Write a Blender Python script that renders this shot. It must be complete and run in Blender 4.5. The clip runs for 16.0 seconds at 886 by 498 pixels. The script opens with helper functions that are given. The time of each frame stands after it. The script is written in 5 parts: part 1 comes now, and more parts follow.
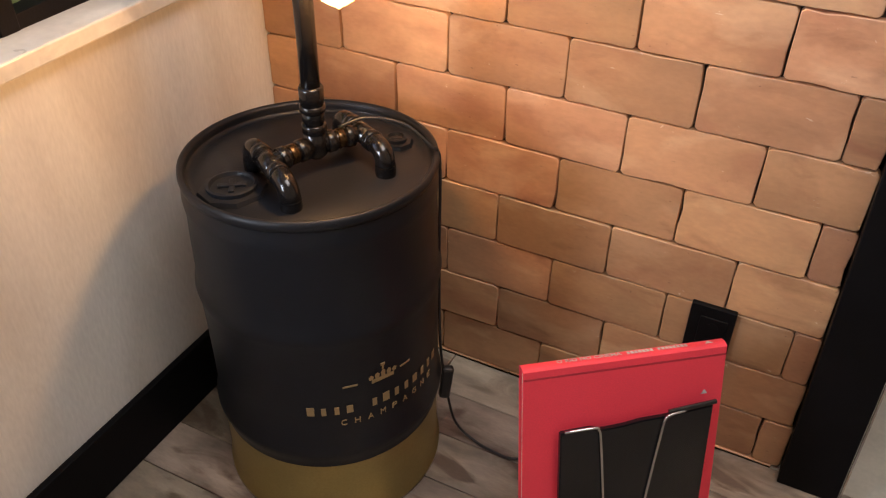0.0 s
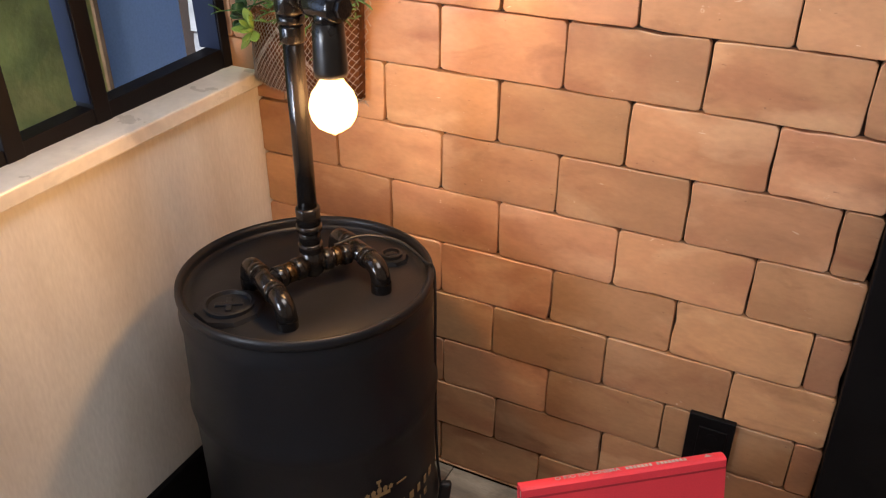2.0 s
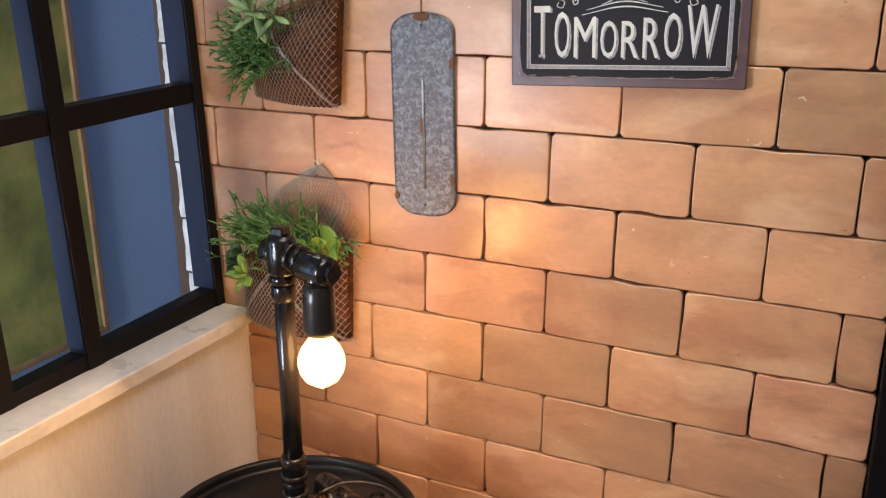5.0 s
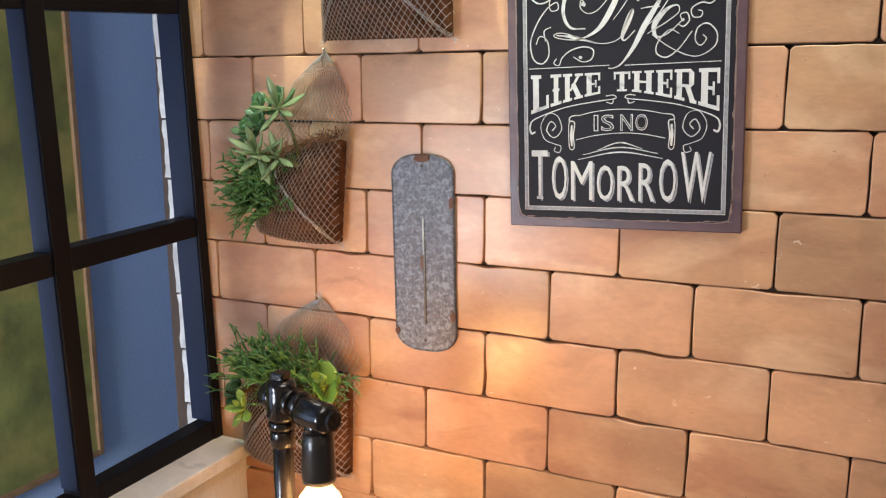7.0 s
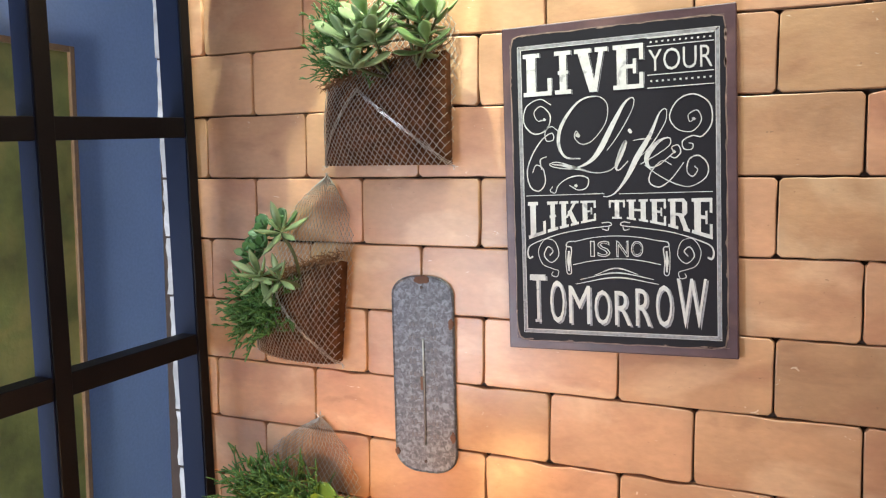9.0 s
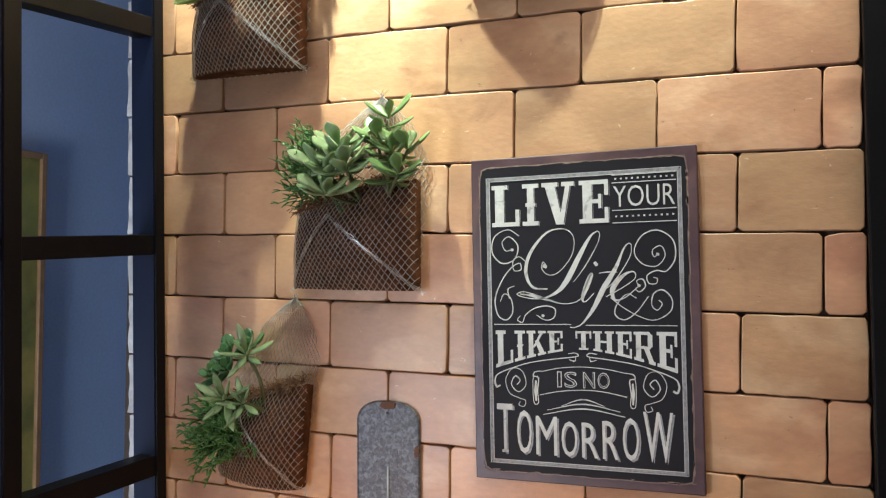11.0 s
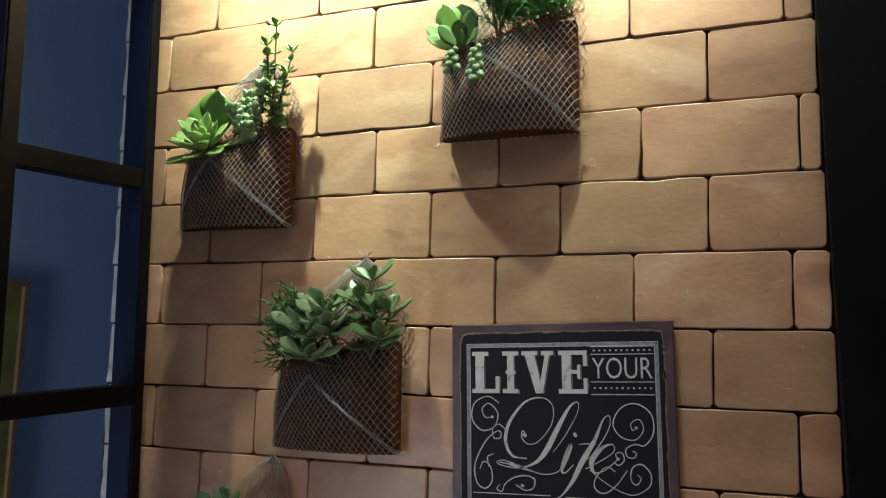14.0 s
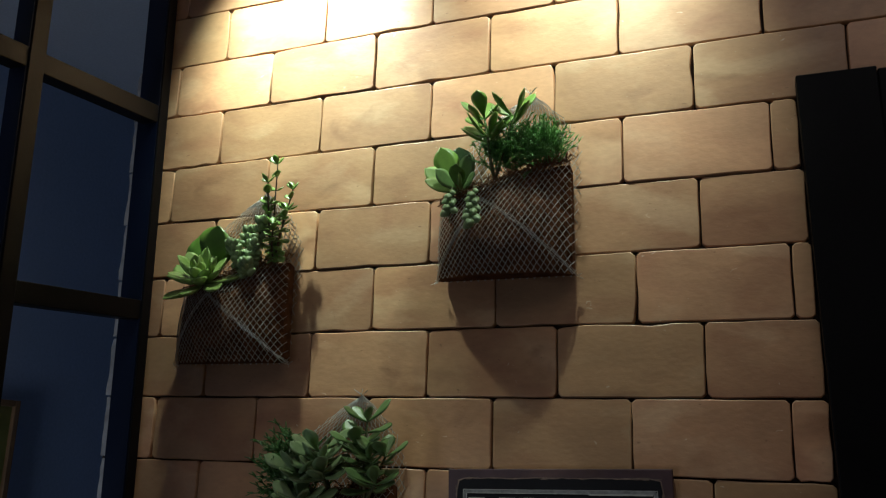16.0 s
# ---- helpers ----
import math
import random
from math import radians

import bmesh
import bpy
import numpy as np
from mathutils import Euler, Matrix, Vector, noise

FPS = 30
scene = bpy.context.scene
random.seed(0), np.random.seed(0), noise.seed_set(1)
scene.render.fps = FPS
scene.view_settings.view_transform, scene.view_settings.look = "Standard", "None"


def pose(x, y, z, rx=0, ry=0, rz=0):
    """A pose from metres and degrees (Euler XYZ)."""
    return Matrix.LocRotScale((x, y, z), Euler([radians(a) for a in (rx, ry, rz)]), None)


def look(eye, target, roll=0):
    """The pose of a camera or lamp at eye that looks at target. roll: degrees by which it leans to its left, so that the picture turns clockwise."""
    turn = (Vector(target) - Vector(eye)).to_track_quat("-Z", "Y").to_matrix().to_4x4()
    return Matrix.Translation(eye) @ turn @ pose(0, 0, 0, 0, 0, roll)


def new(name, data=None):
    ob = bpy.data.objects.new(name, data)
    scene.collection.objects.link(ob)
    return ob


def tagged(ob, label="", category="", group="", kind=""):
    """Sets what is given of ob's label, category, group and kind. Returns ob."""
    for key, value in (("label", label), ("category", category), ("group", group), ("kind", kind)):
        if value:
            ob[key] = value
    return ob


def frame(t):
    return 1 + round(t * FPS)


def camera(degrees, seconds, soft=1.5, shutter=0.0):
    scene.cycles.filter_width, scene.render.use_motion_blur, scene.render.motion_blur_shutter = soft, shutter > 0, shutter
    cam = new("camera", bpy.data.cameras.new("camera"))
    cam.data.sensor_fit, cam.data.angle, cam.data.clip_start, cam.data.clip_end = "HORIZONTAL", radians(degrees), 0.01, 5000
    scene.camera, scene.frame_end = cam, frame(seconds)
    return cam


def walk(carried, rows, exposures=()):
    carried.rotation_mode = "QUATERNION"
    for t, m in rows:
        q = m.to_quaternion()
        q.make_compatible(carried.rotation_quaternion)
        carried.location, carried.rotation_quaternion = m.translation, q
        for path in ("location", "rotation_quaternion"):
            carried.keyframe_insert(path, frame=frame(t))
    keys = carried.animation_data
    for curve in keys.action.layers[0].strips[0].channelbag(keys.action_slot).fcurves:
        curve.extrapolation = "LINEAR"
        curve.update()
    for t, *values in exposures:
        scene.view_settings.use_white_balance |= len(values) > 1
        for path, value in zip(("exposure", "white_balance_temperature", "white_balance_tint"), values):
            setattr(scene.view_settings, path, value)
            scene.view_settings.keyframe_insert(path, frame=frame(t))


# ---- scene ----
cam = camera(55.5, 16.0, soft=1.2)
PATH = [
    (0, (0.902, -1.115, 1.193), (0.195, 0.317, -0.012), 0.8),
    (0.5, (0.898, -1.11, 1.198), (0.174, 0.356, 0.046), 0.7),
    (1, (0.902, -1.11, 1.205), (0.161, 0.381, 0.098), 0.5),
    (1.5, (0.902, -1.113, 1.213), (0.153, 0.408, 0.154), 0.3),
    (2, (0.903, -1.111, 1.22), (0.144, 0.438, 0.209), 0.2),
    (2.5, (0.905, -1.111, 1.231), (0.138, 0.466, 0.27), 0.1),
    (3, (0.905, -1.112, 1.239), (0.134, 0.495, 0.331), -0.0),
    (3.5, (0.906, -1.112, 1.249), (0.128, 0.523, 0.4), -0.1),
    (4, (0.905, -1.111, 1.26), (0.12, 0.554, 0.478), -0.1),
    (4.5, (0.904, -1.109, 1.282), (0.102, 0.589, 0.594), -0.1),
    (4.7, (0.905, -1.108, 1.291), (0.098, 0.602, 0.64), 0.0),
    (7, (0.9, -1.098, 1.357), (0.062, 0.679, 0.982), -0.1),
    (7.5, (0.896, -1.101, 1.375), (0.057, 0.685, 1.051), -0.2),
    (8, (0.898, -1.103, 1.388), (0.041, 0.683, 1.112), -0.5),
    (8.5, (0.901, -1.102, 1.399), (0.042, 0.69, 1.171), -0.6),
    (9, (0.902, -1.104, 1.412), (0.055, 0.699, 1.235), -0.3),
    (9.2, (0.902, -1.104, 1.415), (0.066, 0.706, 1.263), -0.1),
    (11.3, (0.907, -1.106, 1.474), (0.134, 0.737, 1.535), 0.6),
    (11.5, (0.91, -1.109, 1.485), (0.146, 0.738, 1.553), 0.6),
    (12, (0.911, -1.107, 1.495), (0.161, 0.744, 1.588), 1.2),
    (12.5, (0.912, -1.112, 1.511), (0.153, 0.734, 1.65), 1.3),
    (13, (0.911, -1.114, 1.529), (0.151, 0.727, 1.709), 1.3),
    (13.5, (0.916, -1.124, 1.545), (0.154, 0.711, 1.772), 1.2),
    (14, (0.913, -1.127, 1.557), (0.169, 0.71, 1.822), 1.5),
    (14.5, (0.91, -1.129, 1.571), (0.182, 0.707, 1.888), 1.4),
    (15, (0.914, -1.129, 1.585), (0.195, 0.701, 1.952), 1.4),
    (15.5, (0.918, -1.131, 1.597), (0.196, 0.685, 2.024), 1.7),
    (16, (0.916, -1.143, 1.623), (0.19, 0.658, 2.104), 1.8),
]
EXPOSURES = [(0.0, 0.0, 6300, 10), (3.0, -0.26, 6300, 10), (4.5, -0.28, 6300, 10), (7.0, -0.22, 6350, 10), (9.0, -0.22, 6350, 10), (11.5, -1.0, 6200, 9), (12.5, -1.38, 6100, 8), (14.0, -2.18, 5950, 6), (14.5, -2.47, 5950, 6), (16.0, -3.6, 6000, 8)]
walk(cam, [(t, look(eye, target, roll)) for t, eye, target, roll in PATH], EXPOSURES)

# ---- light ----
world = bpy.data.worlds.new("world")
scene.world = world
world.use_nodes = True
wn = world.node_tree.nodes
sky = wn.new("ShaderNodeTexSky")
sky.sky_type, sky.sun_disc, sky.sun_elevation, sky.sun_rotation = "NISHITA", False, radians(35), radians(90)
world.node_tree.links.new(sky.outputs[0], wn["Background"].inputs[0])
wn["Background"].inputs[1].default_value = 0.08


def lamp(name, kind, m, energy, colour, **extra):
    data = bpy.data.lights.new(name, kind)
    data.energy, data.color = energy, colour
    for k, v in extra.items():
        if k == "size":
            data.size = v
        elif k == "size_y":
            data.shape, data.size_y = "RECTANGLE", v
        elif k == "radius":
            data.shadow_soft_size = v
        elif k == "spot":
            data.spot_size = radians(v)
        elif k == "blend":
            data.spot_blend = v
    ob = new(name, data)
    ob.matrix_world = m
    return ob


WARM = (1.0, 0.50, 0.18)
# ceiling spots that graze the brick wall, the filament bulb, the shop's ceiling light, and an added fill lamp in the
# blue room
lamp("spot_lamp", "SPOT", look((0.155, -0.25, 2.62), (0.19, 0.0, 2.33)), 830, (0.88, 1.0, 0.80), radius=0.014, spot=76, blend=1.0)
lamp("spot_lamp", "SPOT", look((0.68, -0.25, 2.62), (0.66, 0.0, 2.34)), 540, (0.88, 1.0, 0.80), radius=0.014, spot=76, blend=1.0)
lamp("bulb_light", "POINT", pose(0.367, -0.315, 0.868), 6.8, WARM, radius=0.024)
lamp("ceiling_panel_light", "AREA", look((1.25, -0.95, 2.86), (1.15, -0.9, 0)), 40, (1.0, 0.91, 0.88), size=1.2, size_y=1.0)
# Unseen area lamp, added to brighten the blue wall behind the window.
lamp("blue_room_light", "AREA", look((-0.30, -1.7, 0.9), (-0.75, 0.3, 0.9)), 62, (0.83, 0.89, 1.0), size=0.5, size_y=0.8)


# ---- materials ----
def mat(name, colour, rough=0.6, metal=0.0, dark=0.75, scale=20.0, fine=200.0, bump=0.15, vary=0.0, second=None, amount=0.5, edge=(0.45, 0.65), spec=0.5, stretch=(1.0, 1.0, 1.0), coat=0.0, coat_rough=0.25, hue=None, layers=()):
    """Paint with large stains, fine grain and relief; vary: how far single objects differ; second: a stain colour; layers: more stains."""
    m = bpy.data.materials.new(name)
    m.use_nodes = True
    n, l = m.node_tree.nodes, m.node_tree.links
    b = n["Principled BSDF"]
    b.inputs["Roughness"].default_value, b.inputs["Metallic"].default_value = rough, metal
    b.inputs["Specular IOR Level"].default_value = spec
    b.inputs["Coat Weight"].default_value, b.inputs["Coat Roughness"].default_value = coat, coat_rough
    tc = n.new("ShaderNodeTexCoord")
    info = n.new("ShaderNodeObjectInfo")
    shift = n.new("ShaderNodeVectorMath")
    shift.operation = "ADD"
    pull = n.new("ShaderNodeVectorMath")
    pull.operation, pull.inputs[1].default_value = "MULTIPLY", stretch
    l.new(tc.outputs["Object"], pull.inputs[0])
    l.new(pull.outputs[0], shift.inputs[0])
    mul = n.new("ShaderNodeMath")
    mul.operation, mul.inputs[1].default_value = "MULTIPLY", 37.0
    l.new(info.outputs["Random"], mul.inputs[0])
    l.new(mul.outputs[0], shift.inputs[1])
    big = n.new("ShaderNodeTexNoise")
    big.inputs["Scale"].default_value, big.inputs["Detail"].default_value = scale, 5
    small = n.new("ShaderNodeTexNoise")
    small.inputs["Scale"].default_value, small.inputs["Detail"].default_value = fine, 3
    for t in (big, small):
        l.new(shift.outputs[0], t.inputs["Vector"])
    ramp = n.new("ShaderNodeValToRGB")
    ramp.color_ramp.elements[0].position, ramp.color_ramp.elements[1].position = 0.3, 0.7
    ramp.color_ramp.elements[0].color = (*[c * dark for c in colour], 1)
    ramp.color_ramp.elements[1].color = (*colour, 1)
    l.new(big.outputs[0], ramp.inputs[0])
    out = ramp.outputs[0]
    stains = ([(second, scale * 0.6, edge, amount, (5.3, 2.1, 8.7), 0.8)] if second else []) + list(layers)
    for tint, size, span, most, offset, twist in stains:
        t = n.new("ShaderNodeTexNoise")
        t.inputs["Scale"].default_value, t.inputs["Detail"].default_value, t.inputs["Distortion"].default_value = size, 6, twist
        off = n.new("ShaderNodeVectorMath")
        off.operation, off.inputs[1].default_value = "ADD", offset
        l.new(shift.outputs[0], off.inputs[0])
        l.new(off.outputs[0], t.inputs["Vector"])
        r2 = n.new("ShaderNodeMapRange")
        r2.inputs[1].default_value, r2.inputs[2].default_value, r2.inputs[4].default_value = span[0], span[1], most
        l.new(t.outputs[0], r2.inputs[0])
        mx = n.new("ShaderNodeMix")
        mx.data_type = "RGBA"
        l.new(r2.outputs[0], mx.inputs[0])
        l.new(out, mx.inputs[6])
        mx.inputs[7].default_value = (*tint, 1)
        out = mx.outputs[2]
    hsv = n.new("ShaderNodeHueSaturation")
    l.new(out, hsv.inputs["Color"])
    val = n.new("ShaderNodeMapRange")
    val.inputs[3].default_value, val.inputs[4].default_value = 1 - vary, 1 + vary
    l.new(info.outputs["Random"], val.inputs[0])
    grain = n.new("ShaderNodeMapRange")
    grain.inputs[3].default_value, grain.inputs[4].default_value = 0.86, 1.14
    l.new(small.outputs[0], grain.inputs[0])
    both = n.new("ShaderNodeMath")
    both.operation = "MULTIPLY"
    l.new(val.outputs[0], both.inputs[0])
    l.new(grain.outputs[0], both.inputs[1])
    l.new(both.outputs[0], hsv.inputs["Value"])
    if vary:
        frac = n.new("ShaderNodeMath")
        frac.operation = "FRACT"
        l.new(mul.outputs[0], frac.inputs[0])
        swing = vary * 0.05 if hue is None else hue
        shade = n.new("ShaderNodeMapRange")
        shade.inputs[3].default_value, shade.inputs[4].default_value = 0.5 - swing, 0.5 + swing
        l.new(frac.outputs[0], shade.inputs[0])
        l.new(shade.outputs[0], hsv.inputs["Hue"])
    l.new(hsv.outputs[0], b.inputs["Base Color"])
    rr = n.new("ShaderNodeMapRange")
    rr.inputs[3].default_value, rr.inputs[4].default_value = max(0.03, rough - 0.12), min(1, rough + 0.12)
    l.new(big.outputs[0], rr.inputs[0])
    l.new(rr.outputs[0], b.inputs["Roughness"])
    if bump:
        add = n.new("ShaderNodeMath")
        l.new(big.outputs[0], add.inputs[0])
        l.new(small.outputs[0], add.inputs[1])
        bp = n.new("ShaderNodeBump")
        bp.inputs["Strength"].default_value, bp.inputs["Distance"].default_value = bump, 0.004
        l.new(add.outputs[0], bp.inputs["Height"])
        l.new(bp.outputs[0], b.inputs["Normal"])
    return m


BRICK = mat("sealed_terracotta", (0.475, 0.262, 0.138), 0.62, dark=0.76, scale=11, fine=110, bump=0.09, vary=0.23, hue=0.006, second=(0.29, 0.125, 0.068), amount=0.6, edge=(0.51, 0.66), stretch=(0.75, 1.0, 1.5), spec=0.25, coat=0.5, coat_rough=0.29,
            layers=(((0.56, 0.37, 0.22), 8.0, (0.54, 0.66), 0.5, (1.7, 9.2, 3.3), 0.5), ((0.20, 0.09, 0.045), 9.0, (0.60, 0.72), 0.55, (7.1, 4.4, 0.6), 0.6), ((0.12, 0.06, 0.035), 120.0, (0.71, 0.75), 0.5, (3.9, 6.2, 2.8), 0.0), ((0.70, 0.58, 0.44), 65.0, (0.715, 0.75), 0.6, (8.8, 0.7, 5.1), 1.5)))
GAP = mat("dark_joint", (0.045, 0.028, 0.02), 0.95, scale=40)
PLASTER = mat("white_wall_paint", (0.74, 0.72, 0.675), 0.6, dark=0.88, scale=3.5, fine=90, bump=0.05, second=(0.50, 0.46, 0.41), amount=0.7, edge=(0.48, 0.66), stretch=(1.0, 2.2, 0.6))
WHITEWASH = mat("flaking_whitewash", (0.52, 0.51, 0.50), 0.8, dark=0.7, scale=30, fine=200, bump=0.2, second=(0.22, 0.20, 0.19), amount=0.6)
MARBLE = mat("white_marble", (0.78, 0.75, 0.68), 0.3, dark=0.82, scale=14, fine=60, bump=0.02, second=(0.33, 0.33, 0.33), amount=0.6, edge=(0.54, 0.68))
BLACK = mat("black_satin_paint_and_dark_room", (0.006, 0.0055, 0.006), 0.5, scale=12, bump=0.05, spec=0.08)
FRAMEB = mat("black_steel_frame", (0.007, 0.006, 0.007), 0.45, scale=15, bump=0.06, spec=0.12)
BLUESIDE = mat("blue_reflection_on_frame_side", (0.0045, 0.0085, 0.026), 0.4, dark=0.85, scale=6, bump=0.03, spec=0.2)
BLUE = mat("blue_wall_paint", (0.315, 0.41, 0.585), 0.7, dark=0.92, scale=4, fine=120, bump=0.04)
PALE = mat("pale_ceiling_paint", (0.62, 0.66, 0.72), 0.8, dark=0.93, scale=3, bump=0.03)
CREAM = mat("cream_wall_paint", (0.62, 0.55, 0.45), 0.8, dark=0.9, scale=3, bump=0.03)
MOSS = mat("mottled_green_canvas", (0.21, 0.22, 0.055), 0.8, dark=0.4, scale=9, fine=55, bump=0.3, second=(0.30, 0.24, 0.07), amount=0.6)
OAK = mat("brown_picture_wood", (0.26, 0.15, 0.07), 0.5, dark=0.7, scale=25, bump=0.1)
WOOD = mat("weathered_plank", (0.33, 0.27, 0.21), 0.55, dark=0.40, scale=24, fine=260, bump=0.3, vary=0.3, second=(0.085, 0.052, 0.034), amount=0.85, edge=(0.52, 0.62), stretch=(0.36, 1.0, 1.0))
DRUM = mat("matte_black_drum_paint", (0.0085, 0.0098, 0.0130), 0.42, dark=0.8, scale=7, fine=240, bump=0.05, second=(0.014, 0.0135, 0.014), amount=0.4, spec=0.26)
BRASS = mat("brushed_gold_paint", (0.42, 0.33, 0.13), 0.36, metal=0.85, dark=0.85, scale=8, fine=260, bump=0.03)
GOLDINK = mat("gold_lettering", (0.36, 0.25, 0.12), 0.5, metal=0.3, dark=0.85, scale=60, bump=0.0)
PIPE = mat("black_lacquered_pipe", (0.007, 0.0062, 0.0062), 0.17, dark=0.8, scale=30, bump=0.10)
RING = mat("bronze_glint_ring", (0.10, 0.062, 0.03), 0.25, metal=0.9, dark=0.6, scale=60, bump=0.1)
RUBBER = mat("black_rubber", (0.014, 0.013, 0.013), 0.5, scale=60, bump=0.0)
RED = mat("red_book_cloth", (0.76, 0.045, 0.07), 0.55, dark=0.92, scale=12, fine=500, bump=0.06)
PAPER = mat("cream_page_edges", (0.72, 0.66, 0.54), 0.9, scale=90)
CHROME = mat("chrome_wire", (0.72, 0.72, 0.72), 0.18, metal=1.0, scale=30, bump=0.0)
WIRE = mat("galvanised_wire", (0.56, 0.54, 0.51), 0.42, metal=0.55, dark=0.6, scale=90, bump=0.0)
FIBRE = mat("loose_coconut_fibre", (0.20, 0.092, 0.04), 0.9, dark=0.5, scale=80, bump=0.0)
COIR = mat("brown_coconut_fibre", (0.135, 0.056, 0.025), 0.95, dark=0.30, scale=60, fine=420, bump=0.5, spec=0.03)
ZINC = mat("aged_galvanised_zinc", (0.105, 0.105, 0.115), 0.55, metal=0.35, dark=0.45, scale=230, fine=600, bump=0.12, second=(0.22, 0.235, 0.265), amount=0.6)
RUST = mat("rust", (0.10, 0.045, 0.025), 0.9, scale=90, bump=0.3)
INK = mat("dark_printed_ink", (0.10, 0.095, 0.095), 0.7, scale=90, bump=0.0)
SIGNBLACK = mat("chalkboard_print", (0.012, 0.0105, 0.0135), 0.55, dark=0.8, scale=14, fine=200, bump=0.03, spec=0.15)
SIGNEDGE = mat("worn_purple_brown_border", (0.075, 0.036, 0.042), 0.42, dark=0.55, scale=18, fine=150, bump=0.05, second=(0.16, 0.085, 0.065), amount=0.5, edge=(0.5, 0.7))
SIGNWEAR = mat("rubbed_tan_border", (0.24, 0.16, 0.12), 0.6, dark=0.45, scale=110, bump=0.05)
CHALK = mat("chalk_white_print", (0.50, 0.485, 0.46), 0.6, dark=0.82, scale=90, fine=300, bump=0.0, second=(0.20, 0.19, 0.19), amount=0.75, edge=(0.60, 0.68))
GREYINK = mat("grey_print_border", (0.26, 0.25, 0.26), 0.55, dark=0.5, scale=230, bump=0.0)
SOCKET = mat("black_bakelite", (0.014, 0.012, 0.011), 0.3, scale=20, bump=0.0)
LEAF = mat("fresh_green_leaf", (0.14, 0.26, 0.04), 0.38, dark=0.7, scale=60, vary=0.18, bump=0.05)
GREYLEAF = mat("grey_green_leaf", (0.225, 0.315, 0.14), 0.42, dark=0.72, scale=60, vary=0.2, bump=0.05)
MIDLEAF = mat("deep_jade_leaf", (0.135, 0.22, 0.07), 0.4, dark=0.68, scale=60, vary=0.2, bump=0.05)
PALELEAF = mat("pale_green_leaf", (0.26, 0.39, 0.10), 0.38, dark=0.7, scale=60, vary=0.18, bump=0.05)
DARKLEAF = mat("dark_green_leaf", (0.06, 0.14, 0.045), 0.4, dark=0.7, scale=60, vary=0.2, bump=0.05)
LIMELEAF = mat("yellow_green_leaf", (0.22, 0.34, 0.06), 0.4, dark=0.75, scale=60, vary=0.15, bump=0.05)
STEM = mat("green_brown_stem", (0.10, 0.11, 0.04), 0.6, scale=60, bump=0.1)
TWIG = mat("brown_twig", (0.075, 0.045, 0.03), 0.7, scale=60, bump=0.1)
RHIP = mat("mistletoe_cactus_green", (0.075, 0.185, 0.04), 0.5, dark=0.6, scale=50, vary=0.1, bump=0.0)
GRASSY = mat("bright_thread_green", (0.10, 0.27, 0.045), 0.5, dark=0.6, scale=50, bump=0.0)

GLOW = bpy.data.materials.new("glowing_bulb_glass")
GLOW.use_nodes = True
GLOW.node_tree.nodes["Principled BSDF"].inputs["Emission Color"].default_value = (1.0, 0.56, 0.17, 1)
GLOW.node_tree.nodes["Principled BSDF"].inputs["Emission Strength"].default_value = 6.0


# ---- builders ----
def mesh_of(name, bm, material, smooth=False):
    bm.normal_update()
    me = bpy.data.meshes.new(name)
    bm.to_mesh(me)
    bm.free()
    if material:
        me.materials.append(material)
    if smooth:
        me.polygons.foreach_set("use_smooth", [True] * len(me.polygons))
    return me


def part(name, bm, material, parent, label="", smooth=False):
    ob = new(name, mesh_of(name, bm, material, smooth))
    if parent:
        ob.parent = parent
    if label:
        ob["label"] = label
    return ob


def thing(name, label, category, group="", kind="", m=None):
    ob = new(name)
    ob.empty_display_size = 0.05
    if m is not None:
        ob.matrix_world = m
    return tagged(ob, label, category, group, kind)


def structure(name, bm, material, label=""):
    ob = part(name, bm, material, None, label)
    return tagged(ob, kind="structure")


def add_box(bm, x0, x1, y0, y1, z0, z1, bevel=0.0, m=None):
    r = bmesh.ops.create_cube(bm, size=1)
    vs = r["verts"]
    for v in vs:
        v.co = Vector((x0 + (v.co.x + 0.5) * (x1 - x0), y0 + (v.co.y + 0.5) * (y1 - y0), z0 + (v.co.z + 0.5) * (z1 - z0)))
    if bevel:
        es = list({e for v in vs for e in v.link_edges})
        r2 = bmesh.ops.bevel(bm, geom=es, offset=bevel, segments=2, affect="EDGES", profile=0.5)
        vs = list({v for f in r2["faces"] for v in f.verts} | {v for v in vs if v.is_valid})
    if m is not None:
        for v in vs:
            v.co = m @ v.co
    return vs


def box(*a, **k):
    bm = bmesh.new()
    add_box(bm, *a, **k)
    return bm


def add_tube(bm, pts, r, n=8, cap=True):
    """A tube along pts; r is one radius or one for each point."""
    pts = [Vector(p) for p in pts]
    rs = r if isinstance(r, (list, tuple)) else [r] * len(pts)
    rings, side = [], None
    for i, p in enumerate(pts):
        d = (pts[min(i + 1, len(pts) - 1)] - pts[max(i - 1, 0)])
        d = d.normalized() if d.length > 1e-9 else Vector((0, 0, 1))
        if side is None:
            side = d.orthogonal().normalized()
        side = (side - d * side.dot(d))
        side = side.normalized() if side.length > 1e-6 else d.orthogonal().normalized()
        up = d.cross(side)
        rings.append([bm.verts.new(p + (side * math.cos(2 * math.pi * k / n) + up * math.sin(2 * math.pi * k / n)) * rs[i]) for k in range(n)])
    for a, b in zip(rings, rings[1:]):
        for k in range(n):
            bm.faces.new((a[k], a[(k + 1) % n], b[(k + 1) % n], b[k]))
    if cap:
        bm.faces.new(rings[0][::-1])
        bm.faces.new(rings[-1])


def tube(pts, r, n=8):
    bm = bmesh.new()
    add_tube(bm, pts, r, n)
    return bm


